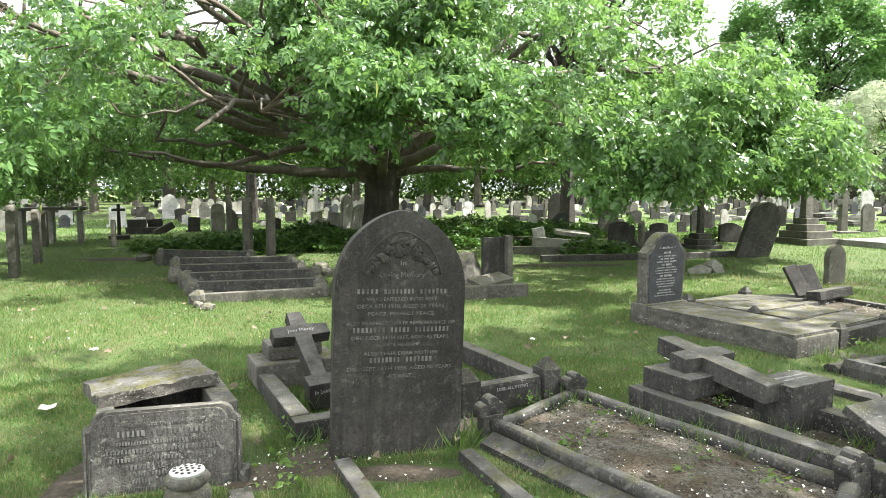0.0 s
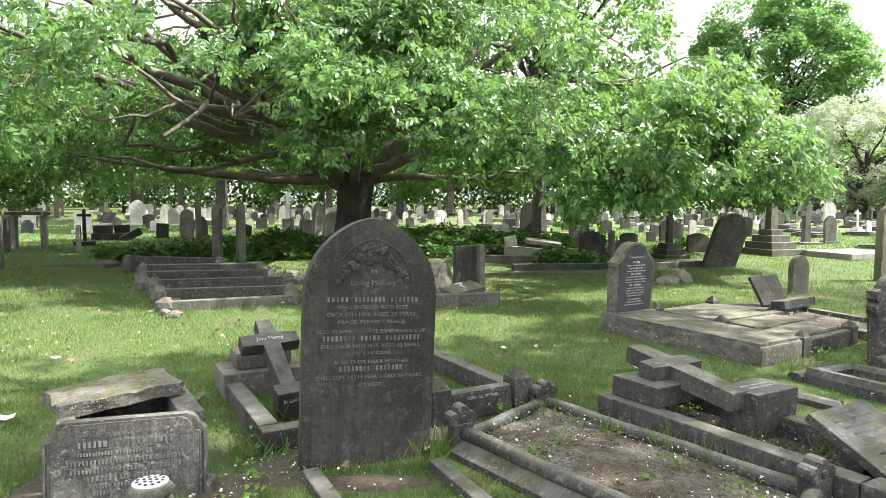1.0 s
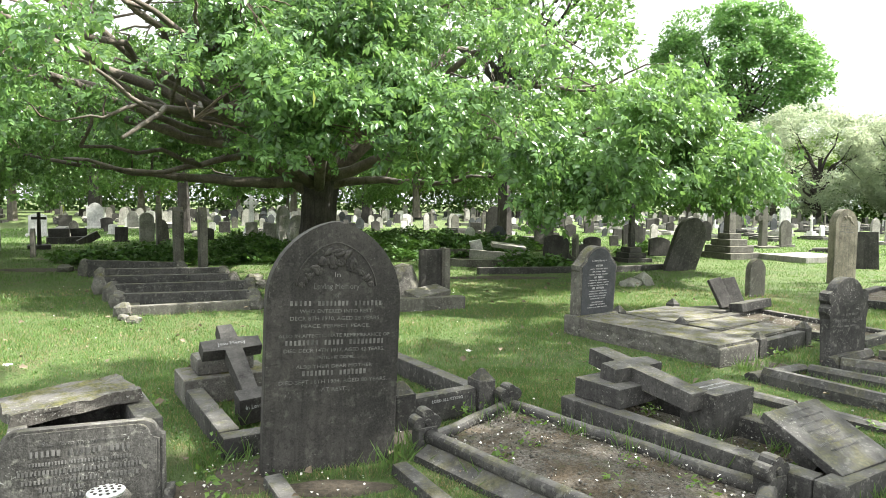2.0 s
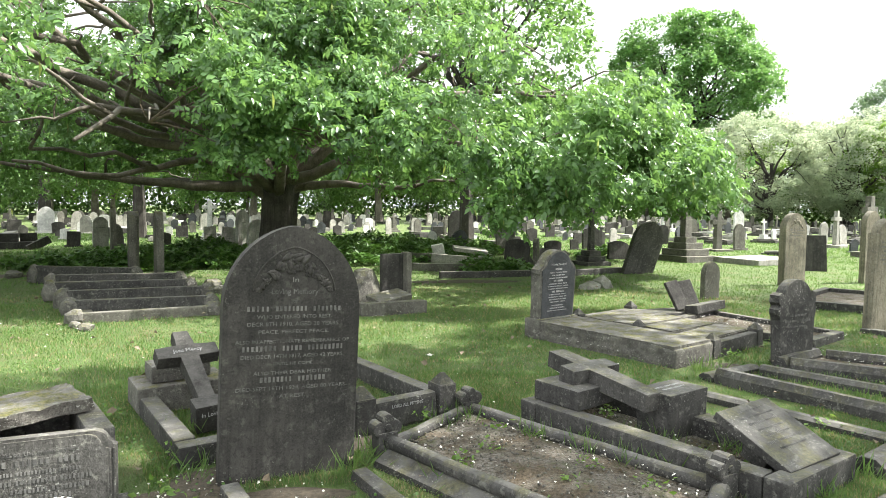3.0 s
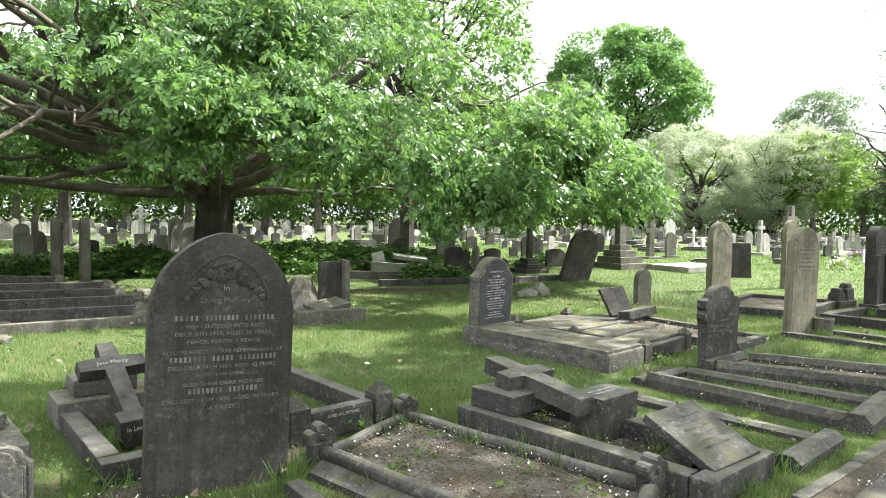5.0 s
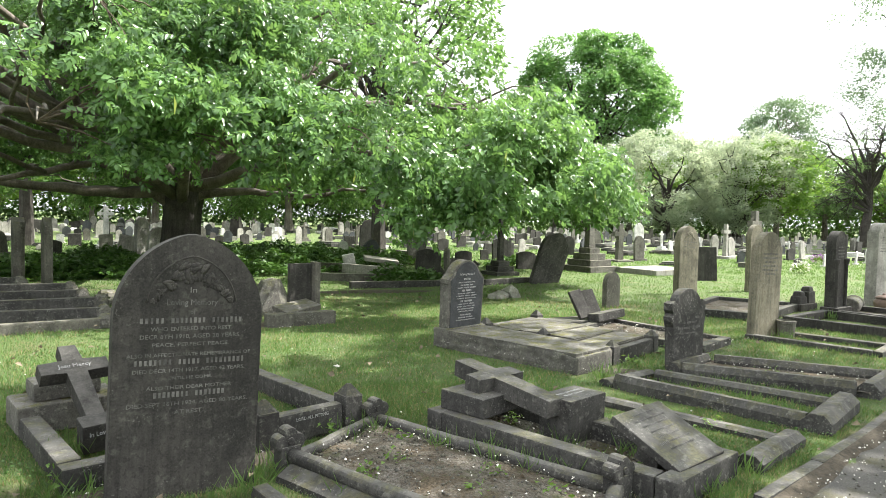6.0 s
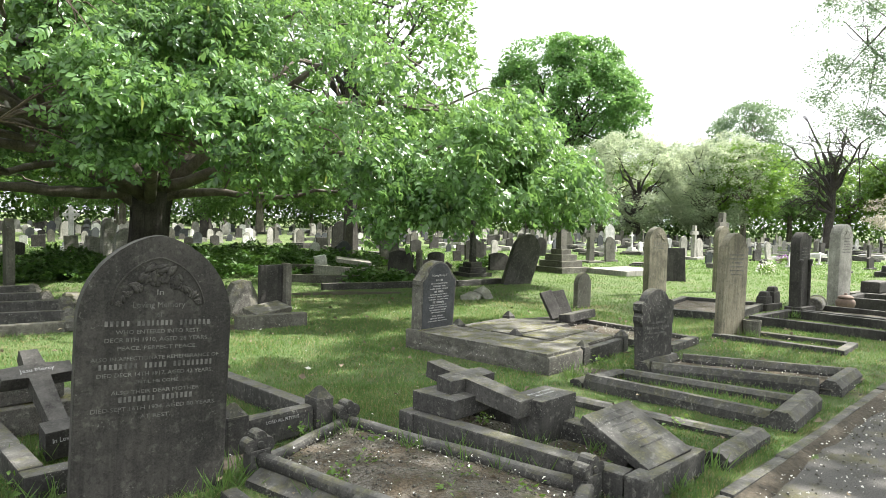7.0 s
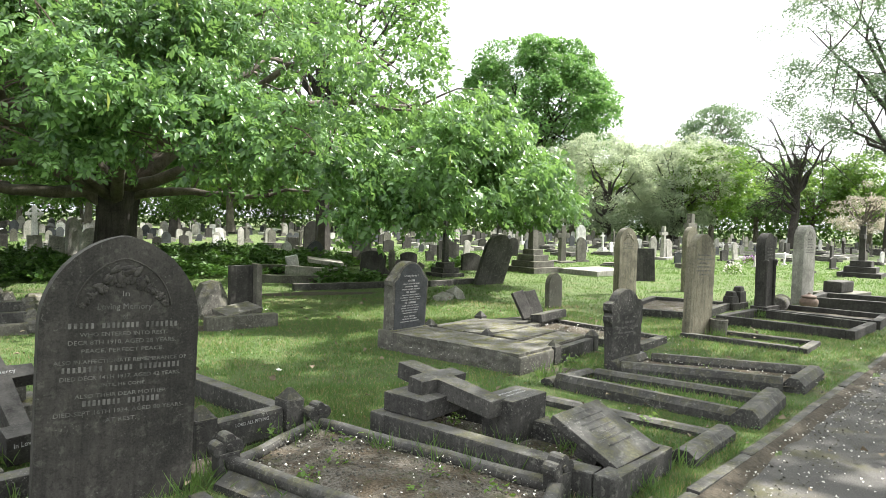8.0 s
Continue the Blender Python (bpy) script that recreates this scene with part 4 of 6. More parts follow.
kerb_grave("weathered kerb among tall headstones", [(7.05, 9.75), (7.95, 8.75), (9.9, 10.0), (8.9, 11.2)], 0.12, 0.13, CROSS, GRAVEL, 0.06)
kerb_grave("low weathered kerb in grass", [(6.55, 7.55), (7.35, 6.15), (8.05, 6.55), (7.25, 7.9)], 0.11, 0.06, CROSS, None)


def fallen_urn():
    g = thing("stone_urn", "squat terracotta-coloured lidded urn by the kerb", "urn", pose(11.25, 9.50, 0.0))
    part("bowl", lathe([(0.08, 0), (0.10, 0.03), (0.15, 0.09), (0.17, 0.15), (0.16, 0.21), (0.12, 0.25)], n=28), TERRACOTTA, g, smooth=True)
    part("lid", lathe([(0.125, 0.245), (0.14, 0.26), (0.135, 0.28), (0.065, 0.31), (0.025, 0.32), (0.03, 0.34), (0.010, 0.35)], n=28), TERRACOTTA, g, smooth=True)
    d = thing("stone_drum", "dark mossy column drum fallen beside the urn", "stone", pose(10.42, 9.42, 0.15, 0, 90, 35))
    part("drum", lathe([(0.13, -0.26), (0.15, -0.24), (0.15, 0.20), (0.17, 0.22), (0.17, 0.28), (0.14, 0.30)], n=22), ROUGH, d)


fallen_urn()


def kerb_end(x, y, yaw):
    g = thing("kerb_end", "dark worn kerb end with paired square posts", "grave kerb", pose(x, y, 0, 0, 0, yaw), "kerbed graves")
    part("plinth", block(0.62, 0.26, 0.14, pose(0, 0, -0.02)), SLATE, g)
    for dx, h in ((-0.15, 0.26), (0.16, 0.34)):
        part("post_shaft", block(0.27, 0.20, h - 0.10, pose(dx, 0, 0.10), 0.02, 0.9), SLATE, g)
        part("post_cap", block(0.20, 0.17, 0.11, pose(dx, 0, h - 0.02), 0.035, 0.8), SLATE, g)


kerb_end(9.9, 10.0, 20)


def bench(x, y, yaw):
    g = thing("park_bench", "dark slatted wooden bench among far graves", "bench", pose(x, y, 0, 0, 0, yaw))
    for i in range(3):
        part("seat_slat", block(1.6, 0.11, 0.035, pose(0, -0.16 + 0.14 * i, 0.43), 0.006), BARK_DARK, g)
    for i in range(3):
        part("back_slat", block(1.6, 0.03, 0.09, pose(0, 0.20 + 0.03 * i, 0.52 + 0.13 * i), 0.006), BARK_DARK, g)
    for sx in (-0.7, 0.7):
        part("leg", block(0.07, 0.07, 0.44, pose(sx, -0.18, -0.01), 0.006), BARK_DARK, g)
        part("leg", block(0.07, 0.07, 0.90, pose(sx, 0.23, -0.01, -6), 0.006), BARK_DARK, g)
        part("armrest", block(0.06, 0.46, 0.04, pose(sx, 0.0, 0.62), 0.006), BARK_DARK, g)


bench(40.6, 31.8, 40)


def bouquet(x, y, z, material, seed, label):
    rng = np.random.default_rng(seed)
    g = thing("bouquet", label, "flowers", pose(x, y, z))
    n = 120
    d = rng.normal(size=(n, 3)) * np.array([1, 1, 0.5]) + np.array([0, 0, 0.7])
    for name, mat, lo, hi in (("greenery", LEAF_LIME, 0.05, 0.22), ("blossom", material, 0.16, 0.30)):
        at = d / np.linalg.norm(d, axis=1, keepdims=True) * rng.uniform(lo, hi, (n, 1)) + np.array([0, 0, 0.08])
        ob = new(name, leaf_mesh(name, at, d, rng.uniform(0.06, 0.11, n), mat, rng, slim=0.8))
        ob.parent = g
        tagged(ob, kind="stuff")


bouquet(23.0, 22.6, 0.0, LILAC, 1, "purple and white flowers laid on a grave")
bouquet(23.7, 22.2, 0.0, LILAC, 2, "purple and white flowers laid on a grave")
bouquet(17.5, 17.9, 0.0, PETAL, 3, "small bunch of white flowers by a headstone")


# ---- stones of the middle ground ----
headstone("gothic", 0.80, 1.38, 0.13, pose(6.95, 15.05, -0.08, 4, 17, 12), CROSS, "dark gothic headstone leaning steeply sideways")
headstone("round", 0.66, 1.25, 0.11, pose(5.27, 21.3, 0, 0, 0, 12), BROWN, "round-topped brown headstone in grass", rows=3)
headstone("soft", 0.62, 0.76, 0.10, pose(4.25, 16.0, 0, -5, 4, -18), SLATE, "squat leaning dark headstone by ivy")
headstone("soft", 0.30, 0.80, 0.10, pose(4.75, 15.9, 0, 0, -8, 60), BROWN, "narrow leaning headstone seen edge on")
headstone("shoulder", 0.74, 1.40, 0.12, pose(5.1, 30.2, 0, 0, 2, 10), SLATE, "tall dark headstone under trees")
headstone("flat", 0.70, 0.55, 0.10, pose(4.7, 32.5, 0, 0, 0, 10), SLATE, "low dark square headstone")
headstone("soft", 0.80, 0.82, 0.12, pose(9.3, 24.0, 0, -3, 0, 6), SLATE, "dark low headstone behind stepped cross")
headstone("soft", 0.66, 0.55, 0.12, pose(8.35, 19.4, 0, -10, 6, 4), SLATE, "squat dark headstone tipping back")
headstone("round", 0.55, 0.85, 0.10, pose(13.9, 27.6, 0, 0, 0, 5), SLATE, "dark round-topped headstone in grass")
headstone("gothic", 0.70, 1.50, 0.13, pose(22.5, 35.5, 0, 0, 0, 12), MARBLE, "tall white marble headstone", base=(0.9, 0.4, 0.15))
headstone("gothic", 0.74, 1.30, 0.14, pose(-14.3, 35.0, 0, 0, 0, 20), MARBLE, "white gothic headstone on low base", base=(0.95, 0.4, 0.12))
headstone("soft", 0.64, 0.90, 0.12, pose(-13.5, 27.7, 0, 0, 0, 22), MARBLE, "low white headstone on grass", base=(0.85, 0.35, 0.1))
# stones that stand edge on by the long kerbs
for x, y, w, h, t, yaw, tip, kind in ((-4.40, 14.9, 0.62, 1.39, 0.13, 110, 2, "gothic"), (-4.62, 15.9, 0.62, 1.38, 0.12, 110, -2, "soft"), (-3.70, 14.3, 0.66, 1.40, 0.14, 110, 0, "gothic"), (-5.61, 17.5, 0.60, 1.42, 0.11, 112, -2, "gothic"),
                                      (-7.75, 12.0, 0.66, 1.32, 0.13, 117, -5, "gothic"), (-8.66, 14.2, 0.60, 1.16, 0.13, 116, 1, "soft"), (-11.0, 18.4, 0.55, 0.99, 0.12, 114, 0, "soft"), (-9.0, 18.2, 0.5, 0.75, 0.10, 112, 2, "soft")):
    headstone(kind, w, h, t, pose(x, y, -0.02, 0, tip, yaw), BROWN, "grey-brown headstone seen nearly edge on")
for x, y, w, h, kind, tip, yaw in ((-8.3, 24.6, 0.5, 1.06, "round", 0, 35), (-4.93, 26.2, 0.45, 0.70, "flat", -3, 20), (-3.75, 22.6, 0.48, 0.80, "flat", 9, 30), (-3.1, 21.5, 0.55, 1.38, "gothic", 4, 62), (-2.62, 20.6, 0.55, 1.12, "gothic", 8, 40)):
    headstone(kind, w, h, 0.11, pose(x, y, -0.02, -2, tip, yaw), PALE, "grey headstone rising from undergrowth", rows=2)


def stepped_cross(at, turn, steps, shaft, arm, top, material, label, celtic=False):
    """A cross or pillar on square steps."""
    g = thing("stepped_cross", label, "cross", pose(at[0], at[1], 0, 0, 0, turn), "stone crosses")
    z = -0.03
    for s, h in steps:
        part("step", block(s, s, h, pose(0, 0, z), 0.015), material, g)
        z += h
    part("shaft", block(shaft, shaft * 0.8, top - z, pose(0, 0, z), 0.012, 0.78), material, g)
    if arm:
        part("arm", block(arm, shaft * 0.66, shaft * 0.7, pose(0, 0, top - shaft * 1.9), 0.012), material, g)
        if celtic:
            bm = bmesh.new()
            c = [(0.30 * arm * 1.2 * math.cos(a * math.pi / 10), 0, top - shaft * 1.55 + 0.30 * arm * 1.2 * math.sin(a * math.pi / 10)) for a in range(21)]
            tube(c, [shaft * 0.16] * 21, bm, 6)
            part("ring", bm, material, g)
    return g


stepped_cross((6.72, 17.4), 16, [(0.78, 0.13), (0.56, 0.14), (0.38, 0.15)], 0.16, 0.38, 1.62, CROSS, "stone cross on three square steps")
stepped_cross((10.2, 18.75), 20, [(1.25, 0.20), (0.95, 0.19), (0.70, 0.19), (0.46, 0.17)], 0.27, 0.62, 2.25, BROWN, "tall stone cross on four broad steps")
stepped_cross((13.9, 23.2), 10, [(0.8, 0.1)], 0.26, 0.62, 1.48, BROWN, "carved celtic cross leaning among graves", True)
stepped_cross((21.7, 16.4), 30, [(1.3, 0.18), (0.95, 0.2), (0.65, 0.2)], 0.24, 0.62, 1.75, SLATE, "dark stone cross on three steps")
stepped_cross((17.6, 20.2), 24, [(0.75, 0.2)], 0.30, 0.72, 2.05, BROWN, "tall wheel-headed stone cross", True)
stepped_cross((20.5, 25.3), 24, [(0.7, 0.15)], 0.22, 0.6, 1.55, PALE, "pale stone cross leaning slightly")
stepped_cross((-5.5, 29.0), 24, [(0.7, 0.2), (0.5, 0.15)], 0.2, 0.6, 1.7, MARBLE, "white marble cross on a base", True)
stepped_cross((-2.6, 33.0), 24, [(0.7, 0.25), (0.5, 0.2)], 0.22, 0.6, 2.0, MARBLE, "tall white marble cross on a base", True)
stepped_cross((-10.2, 21.0), 24, [(0.6, 0.15)], 0.12, 0.4, 1.1, SLATE, "slim dark cross by low kerbs")


def broken_tombs():
    g = thing("chest_tomb", "collapsed pale tomb slabs in rough grass", "tomb", pose(3.05, 17.2, 0, 0, 0, -12))
    part("side_slab", block(1.5, 0.16, 0.26, pose(0, 0, 0.0, 0, 3, 0)), PALE, g)
    part("top_slab", block(0.9, 0.55, 0.10, pose(0.25, 0.3, 0.34, 4, 7, 8)), PALE, g)
    part("end_block", block(0.30, 0.32, 0.36, pose(-0.55, 0.3, 0.17, 0, -12, 10)), MARBLE, g, "tipped white block")
    part("rear_block", block(0.5, 0.3, 0.28, pose(0.55, 0.5, 0.0, 0, 0, 20)), PALE, g)
    h = thing("broken_headstone", "dark headstone broken into leaning pieces", "gravestone", pose(5.35, 17.2, 0, 0, 0, -10), "headstones")
    part("piece", slab(outline("round", 0.62, 0.55), 0.12, pose(0, 0, -0.05, -30, 10, 0)), SLATE, h)
    part("piece", block(0.22, 0.14, 0.50, pose(-0.36, -0.05, 0.0, 0, -38, 12)), SLATE, h)
    part("piece", block(0.20, 0.14, 0.45, pose(0.34, -0.05, 0.0, 0, 34, -12)), BROWN, h)
    for a, b, hh, mat in (((2.1, 14.25), (4.25, 14.55), 0.13, CROSS), ((1.6, 15.9), (3.1, 15.6), 0.18, BROWN), ((5.3, 14.75), (6.7, 15.3), 0.12, CROSS), ((1.35, 18.6), (2.7, 18.3), 0.24, BROWN)):
        m, ln = between(a, b)
        k = thing("kerb_length", "single weathered kerb length in the grass", "kerb", m)
        part("kerb_stone", block(ln, 0.16, hh + 0.03, pose(0, 0, -0.03)), mat, k)
    t = thing("chest_tomb", "dark collapsed tomb with slipped stones", "tomb", pose(-10.6, 23.6, 0, 0, 0, 20))
    part("base", block(1.1, 0.7, 0.22, None), SLATE, t)
    part("top", block(0.6, 0.45, 0.28, pose(-0.2, 0, 0.22)), SLATE, t)
    part("slipped_stone", block(0.7, 0.2, 0.25, pose(0.75, -0.55, 0.05, 0, -28, 12)), SLATE, t)
    s = thing("table_tomb", "pale stone table tomb on slab legs", "tomb", pose(-11.5, 19.6, 0, 0, 0, 24))
    part("table_slab", block(1.9, 0.9, 0.10, pose(0, 0, 0.95)), BROWN, s)
    for x in (-0.75, 0, 0.75):
        part("leg", block(0.14, 0.75, 0.96, pose(x, 0, -0.02)), PALE, s)
    f = thing("ledger", "broad flat pale ledger slab on grass", "ledger", pose(12.1, 18.0, 0, 0, 0, 20))
    part("slab", block(2.0, 1.5, 0.17, pose(0, 0, -0.02)), PALE, f)
    r = thing("ledger", "stacked dark broken blocks on a low plinth", "memorial", pose(14.2, 11.2, 0, 0, 0, 18))
    part("plinth", block(1.5, 0.8, 0.16, pose(0, 0, -0.02)), BROWN, r)
    part("rubble_block", block(0.72, 0.4, 0.26, pose(-0.1, 0, 0.14), 0.04), SLATE, r)


broken_tombs()
rubble("boulder", "pale broken stone in the grass", (4.75, 12.3, 0.02), (0.34, 0.22, 0.20), PALE, 4, fine=1)
rubble("boulder", "pale broken stone in the grass", (5.1, 12.5, 0.02), (0.36, 0.22, 0.30), PALE, 9, 0.8, fine=1)
rubble("boulder", "mossy rough rubble stone", (0.35, 10.6, 0.1), (0.30, 0.30, 0.55), ROUGH, 12, 0.9)


def panel_grave():
    """Standing panel with a slipped slab at its foot."""
    g = thing("headstone", "dark panelled headstone with slipped slab at its foot", "gravestone", pose(0.80, 10.05, 0, 0, 0, 24), "headstones")
    part("slab", slab(outline("flat", 0.36, 0.84), 0.08, pose(-0.02, 0.06, -0.02), 0.01), SLATE, g)
    part("side_pier", block(0.09, 0.16, 0.86, pose(0.21, 0.0, -0.02)), BROWN, g)
    part("slipped_slab", block(0.62, 0.34, 0.07, pose(-0.20, -0.20, 0.17, 12, -6, 12)), BROWN, g)
    part("kerb_stone", block(1.0, 0.16, 0.20, pose(-0.25, -0.42, -0.03, 0, 0, -8)), BROWN, g)


panel_grave()

# long kerbs side by side, with rough rounded end posts
for i, (a, b, h) in enumerate((((-3.30, 9.05), (-1.82, 9.62), 0.13), ((-3.62, 9.75), (-1.95, 10.15), 0.20), ((-3.95, 10.35), (-2.15, 10.85), 0.26), ((-4.40, 11.1), (-2.55, 11.5), 0.30), ((-4.75, 12.0), (-2.9, 12.35), 0.32), ((-5.75, 13.7), (-3.9, 13.3), 0.32))):
    m, ln = between(a, b)
    g = thing("grave_kerb", "long weathered kerb with rough rounded end posts", "grave kerb", m, "kerbed graves")
    part("kerb_stone", block(ln, 0.13, h + 0.03, pose(0, 0, -0.03), 0.02), CROSS if i else BROWN, g)
    for s in (-1, 1):
        bm = bmesh.new()
        bmesh.ops.create_icosphere(bm, subdivisions=2, radius=1)
        for v in bm.verts:
            v.co = Vector((v.co.x * 0.13, v.co.y * 0.12, max(v.co.z * (h * 0.5 + 0.07), -h * 0.4))) * (1 + 0.25 * noise.noise(v.co * 2 + Vector((i, s, 0)))) + Vector((s * (ln / 2 + 0.06), 0, h * 0.4))
        part("end_post", bm, ROUGH, g, "rough rounded end post")
    part("side_kerb", block(0.12, 0.62, h * 0.8, pose(-ln / 2 + 0.1, 0.36, -0.03)), BROWN, g)
f = thing("ledger", "pale flat slab on low kerb by undergrowth", "ledger", pose(-5.1, 13.9, 0, 0, 0, -6))
part("slab", block(1.7, 0.9, 0.20, pose(0, 0.2, 0)), LEDGER, f)
for x, y, s in ((-3.25, 8.75, 0.09), (-3.05, 8.55, 0.11), (-2.0, 11.9, 0.2), (-1.6, 12.4, 0.25), (-1.0, 12.9, 0.25), (-2.4, 13.0, 0.2), (-6.6, 14.6, 0.2), (-0.4, 12.2, 0.16)):
    rubble("rubble_stone", "small rough stone in the grass", (x, y, 0.02), (s, s * 0.8, s), BROWN, int(x * 31 + y * 7) % 97)


# ---- the far burial ground ----
def far_stones():
    rnd = random.Random(11)
    kinds = []
    for kind, w, h, t, mat, label in (("round", 0.62, 1.0, 0.12, PALE, "grey round-topped headstone in a distant row"), ("gothic", 0.66, 1.25, 0.12, PALE, "pale gothic headstone in a distant row"),
                                      ("flat", 0.7, 0.8, 0.12, SLATE, "dark square headstone in a distant row"), ("soft", 0.62, 0.85, 0.11, MARBLE, "white headstone in a distant row"),
                                      ("ogee", 0.6, 0.8, 0.1, GRANITE, "dark grey headstone in a distant row"), ("shoulder", 0.62, 1.15, 0.12, BROWN, "brown shouldered headstone in a distant row"),
                                      ("soft", 0.7, 0.7, 0.12, SLATE, "low dark headstone in a distant row"), ("round", 0.6, 0.95, 0.11, MARBLE, "white round-topped headstone in a distant row")):
        g = headstone(kind, w, h, t, pose(0, -200, 0), mat, label, base=(w * 1.3, 0.34, 0.10), group="distant graves")
        kinds.append(g)
    for mat, label in ((MARBLE, "white stone cross in a distant row"), (BROWN, "weathered stone cross in a distant row")):
        g = stepped_cross((0, -200), 0, [(0.7, 0.18), (0.48, 0.16)], 0.16, 0.52, 1.45, mat, label)
        tagged(g, group="distant graves")
        kinds.append(g)
    for mat in (PALE, CROSS, MARBLE):
        g = thing("ledger", "low kerbed ledger in a distant row", "ledger", pose(0, -200, 0), "distant graves")
        part("kerb_stone", block(0.8, 1.8, 0.22, None, 0.02), mat, g)
        part("slab", block(0.6, 1.5, 0.08, pose(0, 0, 0.22), 0.02), mat, g)
        kinds.append(g)
    weights = [4.5, 4, 6, 2.2, 6, 5, 6, 2.2, 1.2, 1.4, 6, 8, 2]
    first = {id(k): True for k in kinds}
    stuff, mats = bmesh.new(), [PALE, SLATE, MARBLE, GRANITE, BROWN, CROSS]
    u, v = Vector((math.cos(radians(25)), math.sin(radians(25)))), Vector((-math.sin(radians(25)), math.cos(radians(25))))
    for row in range(-22, 40):
        for col in range(-40, 52):
            p = u * (col * 1.55 + rnd.uniform(-0.3, 0.3)) + v * (row * 2.7 + rnd.uniform(-0.3, 0.3)) + Vector((0, 5))
            d, az = p.length, math.degrees(math.atan2(p.x, p.y))
            if not (21 < d < 74 and -37 < az < 57) or p.y < 6:
                continue
            if d < 33 and -9 < az < 7:          # undergrowth and trees
                continue
            if (Vector((*p, 0)) - ROAD_A).dot(ROAD_N) > -1.0 and (Vector((*p, 0)) - ROAD_A).dot(ROAD_N) < 4.5:
                continue
            if abs(az + 26.6) < 1.6 or (d < 25 and az > 20 and rnd.random() < 0.6) or (az < -20 and d < 26):
                continue
            if rnd.random() < (0.45 if d < 32 else 0.06):
                continue
            k = rnd.choices(kinds, weights)[0]
            yaw = 22 + rnd.gauss(0, 7)
            m = pose(p.x, p.y, -0.02, rnd.gauss(0, 2.5), rnd.gauss(0, 2.5), yaw)
            sc = rnd.uniform(0.50, 0.88)
            if d > 40 and not first.get(id(k)):
                whole = m @ Matrix.Diagonal((sc, sc, sc * rnd.uniform(0.9, 1.2), 1))
                for ch in k.children:
                    n0, f0 = len(stuff.verts), len(stuff.faces)
                    stuff.from_mesh(ch.data)
                    stuff.verts.ensure_lookup_table()
                    stuff.faces.ensure_lookup_table()
                    for vert in stuff.verts[n0:]:
                        vert.co = whole @ vert.co
                    for face in stuff.faces[f0:]:
                        face.material_index = mats.index(ch.data.materials[0])
                continue
            if first.get(id(k)):
                k.matrix_basis, first[id(k)] = m, False
                k.scale = (sc, sc, sc)
            else:
                c = copy_thing(k, m)
                c.scale = (sc * rnd.uniform(0.9, 1.1), sc, sc * rnd.uniform(0.9, 1.15))
    ob = link_mesh("distant_headstones", stuff, mats[0])
    for extra in mats[1:]:
        ob.data.materials.append(extra)
    tagged(ob, "crowded rows of grey and white headstones far off", "gravestones", kind="stuff")


far_stones()


# ---- trees ----
def curve_points(p0, p1, rise, n=7, wiggle=0.0, rng=None):
    p0, p1 = np.array(p0, float), np.array(p1, float)
    out = []
    for i in range(n + 1):
        t = i / n
        p = p0 + (p1 - p0) * t
        p = p + np.array([0, 0, rise * 4 * t * (1 - t)])
        if rng is not None and 0 < i:
            p = p + rng.normal(size=3) * wiggle
        out.append(p)
    return out


def wood(limbs, twigs, bm):
    for pts, r0, r1 in limbs:
        n = len(pts)
        tube([tuple(p) for p in pts], [r0 + (r1 - r0) * i / (n - 1) for i in range(n)], bm, 8, 0.08)
    for pts, r0, r1 in twigs:
        n = len(pts)
        tube([tuple(p) for p in pts], [r0 + (r1 - r0) * i / (n - 1) for i in range(n)], bm, 4)


